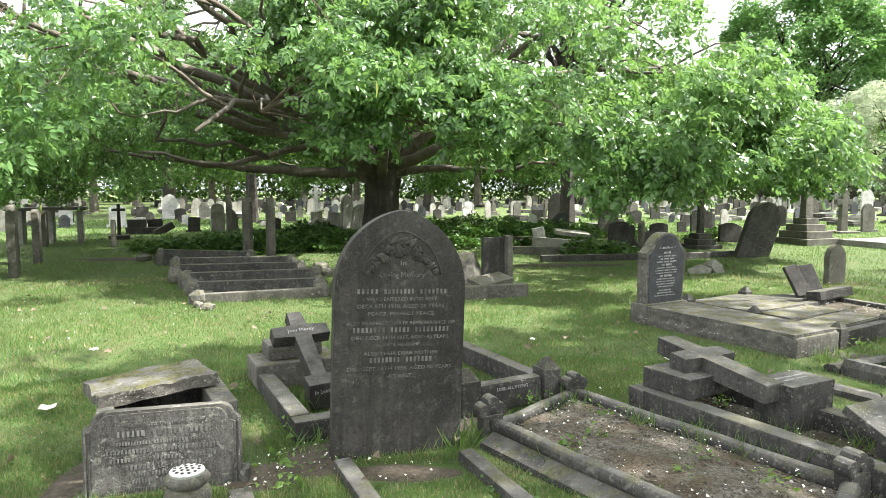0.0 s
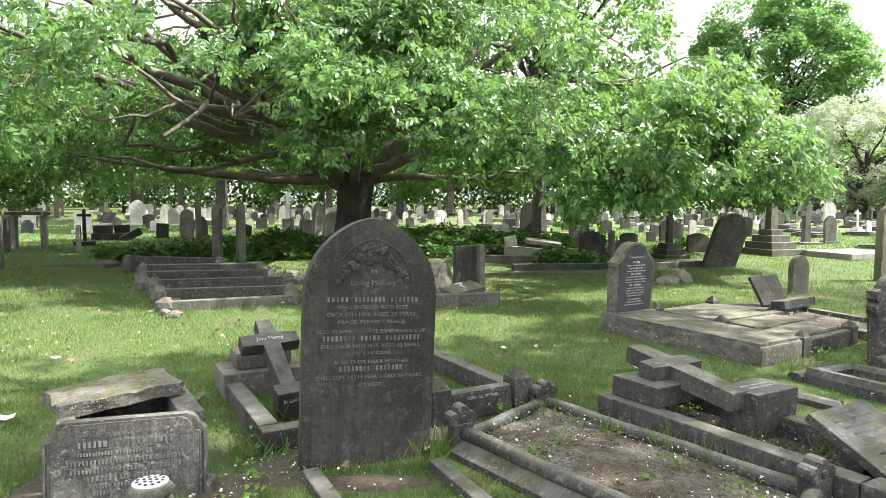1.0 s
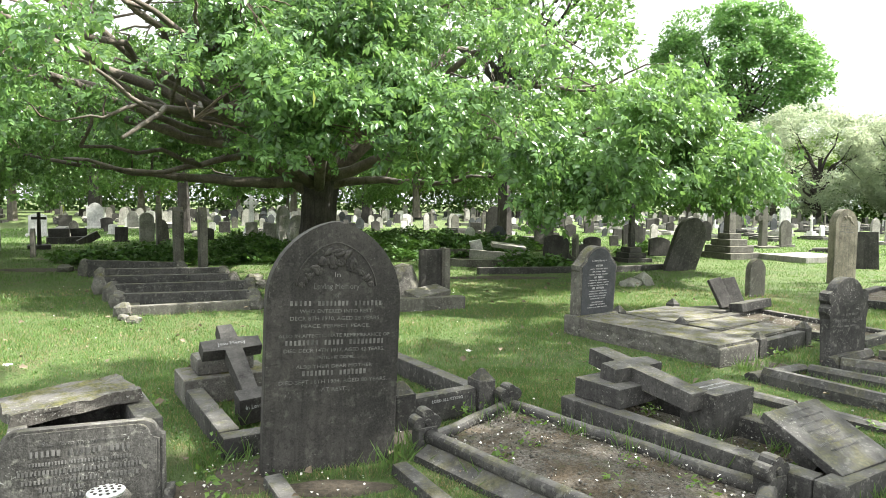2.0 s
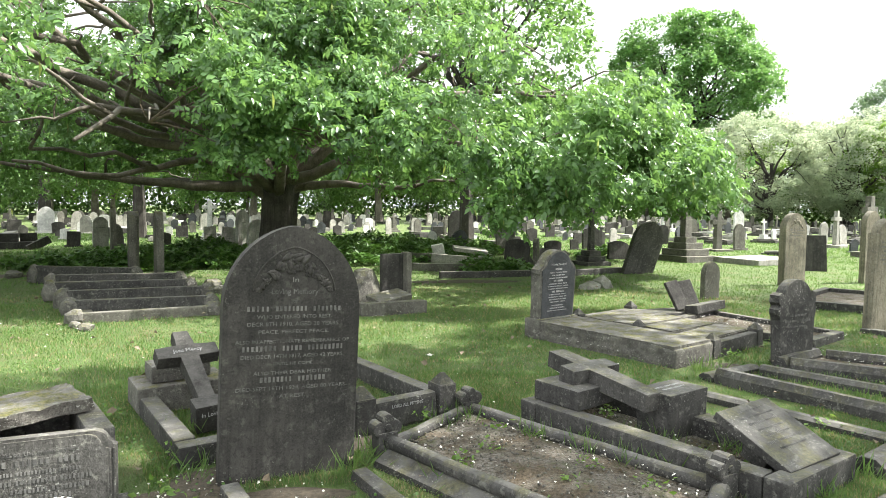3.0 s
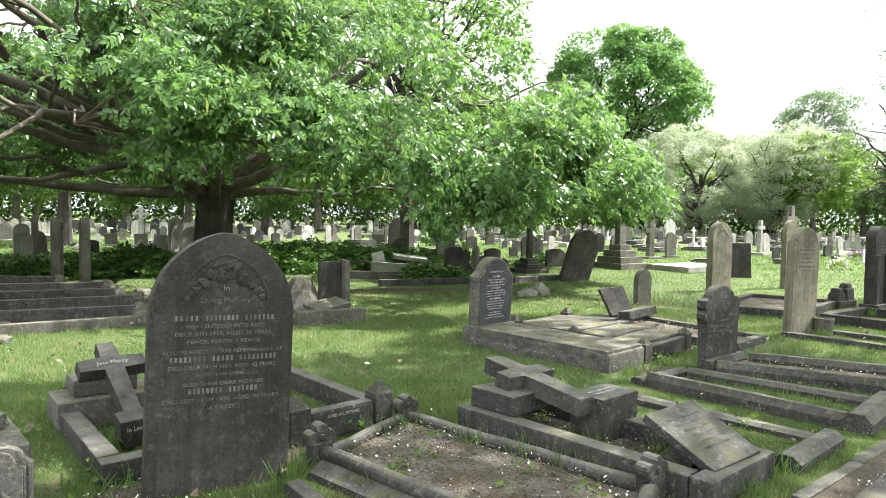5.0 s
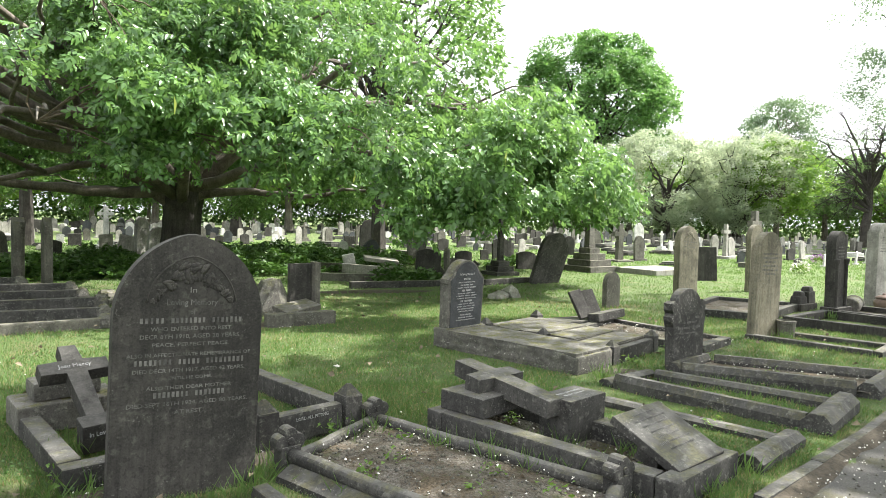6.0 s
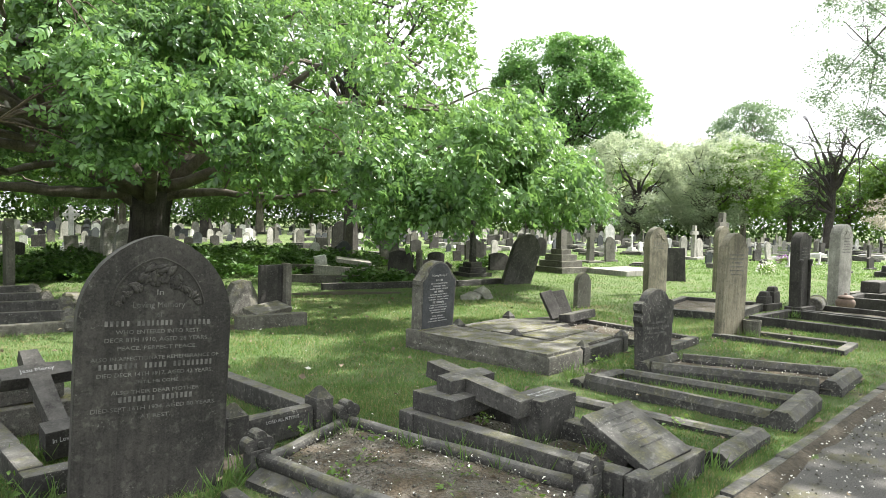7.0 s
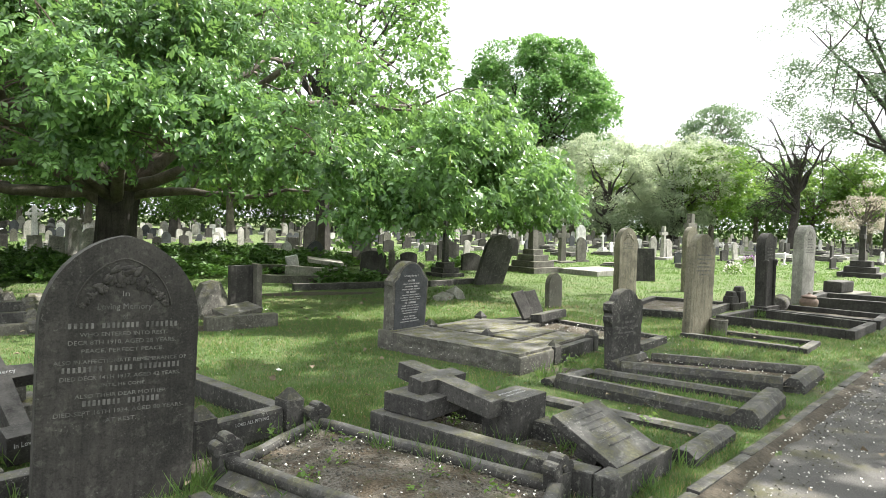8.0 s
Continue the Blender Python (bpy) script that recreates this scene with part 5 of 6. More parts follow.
def great_tree():
    rng = np.random.default_rng(5)
    base = np.array([-1.72, 18.0, 0])
    g = thing("tree", "spreading wingnut tree with drooping green foliage and thick dark trunk", "tree", Matrix.Translation(tuple(base)))
    trunk = bmesh.new()
    prof = [(-0.1, 0.75), (0.12, 0.62), (0.4, 0.50), (0.9, 0.44), (1.5, 0.43), (2.0, 0.48), (2.3, 0.46)]
    rings = []
    for z, r in prof:
        ring = []
        for j in range(24):
            a = 2 * math.pi * j / 24
            k = r * (1 + (0.10 + 0.12 * max(0, 0.5 - z)) * math.sin(a * 5 + 0.6) + 0.05 * math.sin(a * 11 + z))
            ring.append(trunk.verts.new((k * math.cos(a) + 0.05 * z, k * math.sin(a), z)))
        rings.append(ring)
    for a, c in zip(rings, rings[1:]):
        for j in range(24):
            trunk.faces.new((a[j], a[(j + 1) % 24], c[(j + 1) % 24], c[j]))
    trunk.faces.new(rings[-1])
    part("trunk", trunk, BARK_DARK, g, "fluted dark brown trunk", True)

    def reach(az):      # how far the crown spreads, by direction
        d = np.array([math.cos(az), math.sin(az)])
        return 9.0 + 2.5 * max(0, d[0]) + 1.0 * max(0, -d[0]) + 4.5 * max(0, -d[0]) * max(0, -d[1])

    limbs, spine = [], []
    # low level limbs, then arching ones
    ends = [(-5.5, -6.0, 3.0, 0.5, 0.15), (5.5, -5.0, 2.6, 0.6, 0.15), (1.5, -7.2, 2.6, 0.8, 0.14), (-2.2, -7.4, 2.6, 0.9, 0.13)]
    for i in range(13):
        az = 2 * math.pi * (i + rng.uniform(-0.3, 0.3)) / 13
        f = rng.uniform(0.45, 0.8)
        ends.append((reach(az) * f * math.cos(az), reach(az) * f * math.sin(az), 2.2 + 6.2 * (1 - f) ** 0.7, rng.uniform(0.6, 1.4), 0.15))
    for x, y, z, rise, r in ends:
        a = math.atan2(y, x)
        pts = curve_points((0.05 + 0.2 * math.cos(a), 0.2 * math.sin(a), 1.75 + rng.uniform(0, 0.5)), (x, y, z), rise, 9, 0.10, rng)
        limbs.append((pts, r * rng.uniform(0.9, 1.25), 0.03))
        spine += pts[3:]
        for k in (4, 6, 7, 8):      # side limbs
            b = a + rng.choice((-1, 1)) * rng.uniform(0.4, 1.0)
            ln = rng.uniform(1.4, 2.8)
            q = pts[k] + np.array([ln * math.cos(b), ln * math.sin(b), rng.uniform(-0.5, 0.7)])
            sp = curve_points(pts[k], q, 0.15, 5, 0.07, rng)
            limbs.append((sp, 0.045, 0.012))
            spine += sp[1:]
    for pts, r0 in ((((0, 0, 1.8), (-0.7, -0.3, 2.35), (-1.5, -0.8, 2.72), (-2.6, -1.4, 2.35), (-3.6, -2.0, 2.15), (-5.2, -2.6, 2.4)), 0.13), (((0, 0, 1.75), (-0.9, -0.2, 2.0), (-2.0, -0.4, 1.98), (-3.4, -0.6, 2.1), (-5.0, -0.6, 2.3), (-7.0, -1.0, 2.6)), 0.19),
                    (((0, 0, 1.9), (-0.7, -0.5, 2.6), (-1.4, -1.0, 3.0), (-2.1, -1.6, 3.6), (-2.6, -2.2, 4.6)), 0.20), (((0, 0, 1.8), (0.8, -0.1, 2.05), (1.8, -0.3, 2.1), (3.0, -0.6, 2.0), (4.6, -0.8, 2.2)), 0.15), (((0, 0, 2.0), (0.5, 0.1, 2.9), (0.9, 0.0, 4.0), (1.7, -0.4, 5.6)), 0.2),
                    (((-1.4, -1.0, 2.8), (-2.2, -2.6, 3.2), (-2.4, -4.2, 3.3), (-1.9, -5.6, 3.9)), 0.06), (((-2.6, -1.4, 2.35), (-3.0, -3.0, 2.6), (-3.9, -4.8, 2.5)), 0.06)):
        pts = [np.array(p, float) for p in pts]
        fine = [pts[0]]
        for p, q in zip(pts, pts[1:]):
            fine += [p + (q - p) * k / 3 + rng.normal(size=3) * 0.05 for k in (1, 2)] + [q]
        limbs.append((fine, r0, 0.03))
        spine += fine[4:]
        for k in (6, 8, 10):
            if k < len(fine):
                q = fine[k] + rng.normal(size=3) * np.array([0.9, 0.9, 0.5]) + np.array([0, 0, 0.3])
                limbs.append((curve_points(fine[k], q, 0.15, 5, 0.06, rng), 0.035, 0.01))
    for dx, dz in ((0, 0), (0.7, 0.35), (-0.9, -0.1), (1.5, 0.7), (-0.2, 0.9)):       # long bare limbs that reach up and forward
        pts = [np.array(p) for p in ((0, 0, 2.1), (-1.5 + dx * 0.2, -2, 3.0 + dz * 0.5), (-3.3 + dx * 0.7, -5, 3.75 + dz), (-4.1 + dx, -7, 4.35 + dz), (-4.5 + dx * 1.3, -8.8, 5.1 + dz))]
        fine = [pts[0]]
        for p, q in zip(pts, pts[1:]):
            fine += [p + (q - p) * k / 4 + rng.normal(size=3) * np.array([0.13, 0.1, 0.10]) for k in (1, 2, 3)] + [q]
        limbs.append((fine, 0.10, 0.035))
        spine += fine[6:]
        for k in (8, 10, 12, 14):
            q = fine[k] + rng.normal(size=3) * np.array([1.0, 0.8, 0.5])
            limbs.append((curve_points(fine[k], q, 0.2, 5, 0.08, rng), 0.03, 0.008))
    spine = np.array(spine)

    clumps = []
    while len(clumps) < 1550:
        az = rng.uniform(0, 2 * math.pi)
        r = math.sqrt(rng.uniform(0.02, 1.0))
        R = reach(az) * (1 + 0.16 * noise.noise(Vector((3.1 * math.cos(az), 3.1 * math.sin(az), 4 * r))))
        top = 1.9 + 7.4 * max(1 - r, 0) ** 0.70
        low = 1.85 + 1.6 * max(0, 0.75 - r) + 0.9 * noise.noise(Vector((3.6 * math.cos(az), 3.6 * math.sin(az), r * 2))) + 0.25 * max(0, -math.sin(az) - max(0, math.cos(az)))
        z = top - abs(rng.normal()) * 0.9 if rng.random() < 0.72 else rng.uniform(low, max(low + 0.3, top))
        if z < low or (r > 0.45 and rng.random() > r):
            continue
        x, y = r * R * math.cos(az), r * R * math.sin(az)
        if noise.noise(Vector((x, y, z)) * 0.85 + Vector((7, 1, 3))) > -0.03:      # hollows between the boughs
            continue
        keep = rng.random()
        if y > 2.0 and z < 3.6 and keep < 0.75:         # open underneath on the far side
            continue
        spread, lift = math.degrees(math.atan2(x - 1.7, y + 18)), (z - 1.5) / math.hypot(x - 1.7, y + 18)
        if (-3.4 < x < 1.2 and y < 0 and z < 2.75 and keep < 0.8) or (spread < -14 and lift > 0.13 and keep < 0.88) or (spread > 3 and lift > 0.165 and keep < 0.90) or (-5.0 < x < 1.0 and y < -1.5 and z < 2.9 and keep < 0.85):
            continue
        if y < -6.5 and x > -3 and keep < 0.6:
            continue
        clumps.append((x, y, z))
    clumps = np.array(clumps) + rng.normal(size=(len(clumps), 3)) * 0.12
    twigs, at, dirs, ups = [], [], [], []
    for c in clumps:
        near = spine[np.argmin(((spine - c) ** 2).sum(1))]
        if np.linalg.norm(near - c) < 1.5:
            twigs.append((curve_points(near, c, 0.08, 4, 0.04, rng), 0.018, 0.005))
        out = np.array([c[0], c[1], 0]) / (np.hypot(c[0], c[1]) + 1e-6)
        n = rng.integers(46, 72)
        d = rng.normal(size=(n, 3)) * np.array([0.7, 0.7, 0.35]) + out * 0.55 + np.array([0, 0, -0.30])
        at.append(c + np.clip(rng.normal(size=(n, 3)), -1.9, 1.9) * np.array([0.27, 0.27, 0.19]))
        dirs.append(d)
        ups.append(np.tile(out * 0.75 + np.array([0, 0, 0.7]), (n, 1)) + rng.normal(size=(n, 3)) * 0.45)
    for one in limbs:
        branch = bmesh.new()
        wood([one], [], branch)
        part("limb", branch, BARK_LIMB, g, smooth=True)
    tw = bmesh.new()
    wood([], twigs, tw)
    tagged(part("fine_branching", tw, BARK, g), kind="stuff")
    at, dirs, ups = np.concatenate(at), np.concatenate(dirs), np.concatenate(ups)
    me = leaf_mesh("foliage", at, dirs, rng.uniform(0.15, 0.26, len(at)), LEAF, rng, pinnate=3, slim=0.60, up=ups)
    ob = new("foliage", me)
    ob.parent = g
    tagged(ob, "glossy green pinnate leaves", kind="stuff")
    pick = rng.choice(len(at), 1500, replace=False)
    d = np.tile(np.array([[0.05, 0.0, -1.0]]), (1500, 1)) + rng.normal(size=(1500, 3)) * 0.08
    me = leaf_mesh("catkin_fringe", at[pick], d, rng.uniform(0.18, 0.34, 1500), CATKIN, rng, slim=0.07)
    ob = new("catkin_fringe", me)
    ob.parent = g
    tagged(ob, "hanging pale green catkins", kind="stuff")


great_tree()


def far_tree(seed, height, radius, low, bark, leaf, boughs, per, size, label, trunk_r=0.3, gaps=0.0, lean=0.0, limbs_n=16, lumps=14, puff=0.15, sag=0.25, twiggy=0):
    """A tree seen from afar: trunk, limbs, and a crown of leafy boughs, each a layered cushion of single leaves."""
    rng = np.random.default_rng(seed)
    g = thing("tree", label, "tree", pose(0, -200, 0))
    bm = bmesh.new()
    mid = (low + height) / 2
    limbs = [([np.array([0, 0, -0.2]), np.array([0.1 * lean, 0, low * 0.6]), np.array([0.4 * lean, 0.1, low * 1.1]), np.array([0.3 * lean, 0, mid])], trunk_r, trunk_r * 0.45)]
    tips = []
    for i in range(limbs_n):
        az, f = rng.uniform(0, 2 * math.pi), rng.uniform(0.4, 0.85)
        z = low + (height - low) * rng.uniform(0.12, 0.9)
        rr = radius * f * math.sqrt(max(0.1, 1 - ((z - mid) / (height - mid)) ** 2))
        st = np.array([0.3 * lean, 0, min(mid, low * 0.8 + (z - low) * 0.4)])
        pts = curve_points(st, (rr * math.cos(az), rr * math.sin(az), z), 0.3, 6, 0.012 * height, rng)
        limbs.append((pts, trunk_r * 0.4, trunk_r * 0.07))
        for k in (3, 4, 5):
            q = pts[k] + rng.normal(size=3) * radius * 0.25
            limbs.append((curve_points(pts[k], q, 0.1, 4, 0.08, rng), trunk_r * 0.14, trunk_r * 0.04))
            tips.append(q)
            for _ in range(twiggy):     # fine crooked twigs
                e = (pts[k] + q) * 0.5 + rng.normal(size=3) * radius * 0.05
                limbs.append((curve_points(e, e + rng.normal(size=3) * radius * 0.16, 0.1, 4, 0.10, rng), trunk_r * 0.06, trunk_r * 0.02))
        tips.append(pts[-1])
    for pts, r0, r1 in limbs:
        n = len(pts)
        tube([tuple(p) for p in pts], [r0 + (r1 - r0) * i / (n - 1) for i in range(n)], bm, 6 if r0 > trunk_r * 0.1 else 4, 0.1)
    part("trunk", bm, bark, g)
    lobes = rng.normal(size=(lumps, 3))
    lobes /= np.linalg.norm(lobes, axis=1, keepdims=True)
    at, dirs, ups = [], [], []
    while len(at) < boughs:
        d = rng.normal(size=3)
        d /= np.linalg.norm(d)
        near = (lobes @ d).max()
        r = (0.74 + 0.26 * max(0, near - 0.6) / 0.4) * rng.uniform(0.35, 1.0) ** 0.35
        c = np.array([d[0] * radius * r, d[1] * radius * r, mid + d[2] * (height - mid) * r])
        if gaps and noise.noise(Vector(c * (2.6 / radius))) > 0.35 - gaps:
            if rng.random() < 0.6:
                continue
            c = tips[rng.integers(len(tips))] + rng.normal(size=3) * radius * 0.05
        cr = radius * puff * rng.uniform(0.6, 1.25)
        n = max(4, int(per * rng.uniform(0.6, 1.3)))
        e = rng.normal(size=(n, 3)) + np.array([0, 0, 0.55]) + d * 0.35
        e /= np.linalg.norm(e, axis=1, keepdims=True)
        at.append(c + e * np.array([1, 1, 0.62]) * cr * rng.uniform(0.55, 1.08, (n, 1)))
        dirs.append(e * np.array([1, 1, 0.25]) + rng.normal(size=(n, 3)) * 0.45 + np.array([0, 0, -sag]))
        ups.append(e * 0.7 + np.array([0, 0, 0.6]))
    at, dirs, ups = np.concatenate(at), np.concatenate(dirs), np.concatenate(ups)
    me = leaf_mesh("crown", at, dirs, rng.uniform(0.7, 1.3, len(at)) * size, leaf, rng, slim=0.62, up=ups)
    ob = new("crown", me)
    ob.parent = g
    tagged(ob, kind="stuff")
    return g


def plant(tree, x, y, turn=0.0, s=1.0, again=True):
    m = pose(x, y, 0, 0, 0, turn)
    t = copy_thing(tree, m) if again else tree
    t.matrix_basis = m
    t.scale = (s, s, s)
    return t


horse = far_tree(21, 24.6, 10.2, 6.4, BARK_DARK, LEAF_MID, 520, 120, 0.40, "tall dense dark green broadleaf tree", 0.6, 0.10, limbs_n=26, lumps=40, puff=0.12)
plant(horse, 40.2, 75.0, 20, 1.0, False)
grey = far_tree(22, 12.8, 6.6, 0.7, BARK_DARK, LEAF_GREY, 340, 100, 0.22, "silvery grey-green tree with dark trunk", 0.42, 0.22, 2.0, lumps=18, puff=0.14)
plant(grey, 39.0, 57.5, 0, 0.86, False)
plant(grey, 46.2, 55.0, 120, 0.86)
plant(grey, 53.0, 64.0, 200, 0.90)
plant(grey, 34.0, 66.0, 290, 0.85)
slender = far_tree(31, 16.0, 4.8, 4.0, BARK_GREY, LEAF_HAZE, 330, 60, 0.24, "slender pale green tree rising behind the others", 0.25, 0.12, puff=0.17, twiggy=1)
plant(slender, 58.0, 63.5, 60, 1.08, False)
open_tree = far_tree(23, 25.0, 9.5, 6.5, BARK_DARK, LEAF_HAZE, 520, 95, 0.20, "tall open tree with dark spreading branches", 0.5, 0.42, limbs_n=22, puff=0.11, twiggy=2)
plant(open_tree, 50.4, 36.0, 10, 1.0, False)
bare_tree = far_tree(30, 15.0, 6.5, 3.6, BARK_DARK, LEAF_DARK, 150, 40, 0.17, "dark branching tree in sparse leaf", 0.55, 0.4, 1.5, limbs_n=15, puff=0.12, twiggy=4)
plant(bare_tree, 45.4, 40.6, 0, 0.78, False)
thorn = far_tree(32, 4.6, 3.0, 1.2, BARK_GREY, BLOSSOM, 110, 60, 0.11, "low hawthorn with pale fading blossom", 0.18, 0.2)
plant(thorn, 52.0, 39.6, 0, 1.0, False)
lime = far_tree(24, 11.0, 5.6, 2.4, BARK_GREY, LEAF_LIME, 170, 48, 0.40, "bright spring-green tree at the far edge", 0.35, 0.1)
dark = far_tree(25, 10.0, 5.4, 2.1, BARK_GREY, LEAF_DARK, 170, 48, 0.38, "dark green broadleaf tree in the far wood", 0.35, 0.1)
near_tree = far_tree(26, 9.6, 5.2, 3.6, BARK_DARK, LEAF_DARK, 260, 70, 0.22, "dark green tree behind the spreading tree", 0.34, 0.2)
plant(near_tree, -1.0, 47.0, 0, 1.1, False)
tall_tree = far_tree(28, 14.0, 5.6, 3.6, BARK_DARK, LEAF, 230, 60, 0.24, "tall open green tree with dark forking branches", 0.34, 0.45, limbs_n=26, puff=0.14)
plant(tall_tree, 5.2, 28.0, 40, 1.0, False)
# Out of view beyond the path; placed to throw dappled shade on near graves.
shade_tree = far_tree(29, 12.0, 6.5, 5.2, BARK, LEAF_DARK, 210, 45, 0.30, "unseen broad tree across the path, added to shade near graves", 0.3, 0.25)
plant(shade_tree, 9.0, 2.5, 0, 1.0, False)
# Also out of view, added so the grass by the tall headstones is shaded.
high_shade_tree = far_tree(33, 18.5, 5.6, 10.0, BARK, LEAF_DARK, 100, 32, 0.30, "unseen tall tree beyond the path, added to shade the grass", 0.4, 0.25)
plant(high_shade_tree, 21.6, 7.8, 0, 1.0, False)
plant(near_tree, -9.0, 31.5, 140, 0.9)
plant(near_tree, -16.0, 39.0, 60, 1.1)
plant(dark, -24.0, 46.0, 0, 1.0, False)
plant(lime, -30.0, 52.0, 0, 1.0, False)
rnd_far = random.Random(3)
for i in range(30):
    az = radians(-44 + 108 * (i + rnd_far.uniform(-0.3, 0.3)) / 30)
    d = rnd_far.uniform(72, 92)
    if radians(24) < az < radians(35) and d < 84:
        d = 88
    plant(rnd_far.choice((dark, lime, lime)), d * math.sin(az), d * math.cos(az), rnd_far.uniform(0, 360), rnd_far.uniform(0.8, 1.1))
for x, y, s in ((-20, 58, 1.0), (-8, 62, 1.1), (3, 58, 1.1), (12, 64, 1.1), (20, 68, 1.0), (-36, 48, 0.9)):
    plant(dark if s != 1.1 else lime, x, y, x * 17, s)


def far_hedge():
    rng = np.random.default_rng(14)
    n = 60000
    az, d = np.radians(rng.uniform(-46, 66, n)), rng.uniform(90, 100, n)
    h = 7.0 + 1.5 * np.sin(az * 37) + np.sin(az * 91)
    at = np.stack([d * np.sin(az), d * np.cos(az), h * rng.uniform(0, 1, n)], axis=1)
    # The dark leaf colour stands in for the shade under the far trees.
    me = leaf_mesh("hedge", at, rng.normal(size=(n, 3)), rng.uniform(0.35, 0.7, n), IVY, rng, slim=0.7)
    tagged(new("hedge", me), "far boundary hedge, dark green leaves standing in for tree shade", "hedge", kind="stuff")


far_hedge()


# ---- undergrowth, grass, litter ----
def scatter(n, test, x0, x1, y0, y1, rng):
    out = []
    got = 0
    while got < n:
        p = np.stack([rng.uniform(x0, x1, n), rng.uniform(y0, y1, n)], axis=1)
        p = p[test(p)]
        out.append(p)
        got += len(p)
    return np.concatenate(out)[:n]


def undergrowth():
    rng = np.random.default_rng(8)
    at, dirs, size = [], [], []
    patches = [(-1.5, 18.5, 3.2, 2.0, 0.55), (1.6, 20.0, 2.6, 2.0, 0.65), (3.2, 21.5, 2.0, 1.6, 0.6), (-3.6, 17.8, 2.2, 1.7, 0.5), (-5.6, 16.6, 1.8, 1.3, 0.55), (-7.0, 17.0, 1.0, 0.8, 0.4), (3.4, 15.6, 0.7, 0.5, 0.5), (4.0, 15.2, 0.5, 0.4, 0.4),
               (8.3, 20.4, 0.9, 0.6, 0.5), (5.9, 20.5, 0.6, 0.5, 0.5), (-4.0, 21.5, 2.5, 1.5, 0.5), (0.5, 24.0, 3.5, 2.0, 0.6)]
    for x, y, rx, ry, h in patches:
        n = int(1500 * rx * ry)
        a, r = rng.uniform(0, 2 * math.pi, n), np.sqrt(rng.uniform(0, 1, n))
        px, py = x + rx * r * np.cos(a), y + ry * r * np.sin(a)
        lump = np.array([0.6 + 0.9 * noise.noise(Vector((u * 1.4, v * 1.4, 2))) for u, v in zip(px, py)])
        pz = h * np.clip(lump, 0.15, 1.3) * (1 - 0.55 * r * r) * rng.uniform(0.35, 1.0, n)
        at.append(np.stack([px, py, pz], axis=1))
        dirs.append(rng.normal(size=(n, 3)) * np.array([1, 1, 0.4]))
        size.append(rng.uniform(0.08, 0.19, n))
    me = leaf_mesh("undergrowth", np.concatenate(at), np.concatenate(dirs), np.concatenate(size), IVY, rng, slim=0.6)
    tagged(new("undergrowth", me), "tangled green brambles and ivy under the tree", "undergrowth", kind="stuff")


undergrowth()

BARE = [(-0.25, 3.55, 0.45, 0.16), (-0.72, 3.75, 0.25, 0.35), (-1.0, 3.5, 0.28, 0.25), (0.25, 4.3, 0.25, 0.2), (-0.5, 9.6, 1.5, 0.45), (-7.0, 14.9, 1.6, 0.4), (-7.5, 17.6, 2.0, 0.4), (2.6, 13.6, 1.6, 0.45), (3.75, 6.1, 0.3, 0.2), (1.12, 4.75, 0.14, 0.2), (-1.95, 3.5, 0.16, 0.5)]


def bare_at(p):
    k = np.zeros(len(p))
    for x, y, rx, ry in BARE:
        k = np.maximum(k, 1 - ((p[:, 0] - x) / rx) ** 2 - ((p[:, 1] - y) / ry) ** 2)
    return k


def soil_patches():
    g = thing("bare_soil", "bare brown soil with leaf litter around graves", "soil", kind="structure")
    for x, y, rx, ry in BARE:
        bm = bmesh.new()
        n, rings = 22, []
        c = bm.verts.new((x, y, 0.014 + ground_z(x, y)))
        for k in (0.5, 1.0):
            ring = []
            for i in range(n):
                a = 2 * math.pi * i / n
                e = k * (1 + 0.3 * noise.noise(Vector((x + math.cos(a) * 1.7, y + math.sin(a) * 1.7, k))))
                qx, qy = x + rx * e * math.cos(a), y + ry * e * math.sin(a)
                ring.append(bm.verts.new((qx, qy, ground_z(qx, qy) + (0.012 if k < 1 else -0.012))))
            rings.append(ring)
        for i in range(n):
            bm.faces.new((c, rings[0][i], rings[0][(i + 1) % n]))
            bm.faces.new((rings[0][i], rings[1][i], rings[1][(i + 1) % n], rings[0][(i + 1) % n]))
        part("soil_patch", bm, SOIL, g, smooth=True)


soil_patches()

# gravelled graves and slabs where little grass grows: middle, half length, half width, turn
STONY = [((1.19, 3.63), 0.98, 0.52, -55.5), ((2.13, 3.98), 0.9, 0.30, -56), ((3.05, 6.9), 1.0, 0.36, -60), ((3.9, 7.6), 1.0, 0.5, -63), ((5.3, 5.5), 0.95, 0.5, -43), ((5.3, 7.8), 1.0, 0.42, -60), ((-1.45, 3.7), 0.42, 0.38, 20)]


def stony_at(p):
    k = np.zeros(len(p), bool)
    for (x, y), a, b, t in STONY:
        c, s = math.cos(radians(t)), math.sin(radians(t))
        u, v = (p[:, 0] - x) * c + (p[:, 1] - y) * s, -(p[:, 0] - x) * s + (p[:, 1] - y) * c
        k |= (abs(u) < a) & (abs(v) < b)
    return k


def off_road(p, margin=0.08):
    return (p[:, 0] - ROAD_A.x) * ROAD_N.x + (p[:, 1] - ROAD_A.y) * ROAD_N.y < -margin


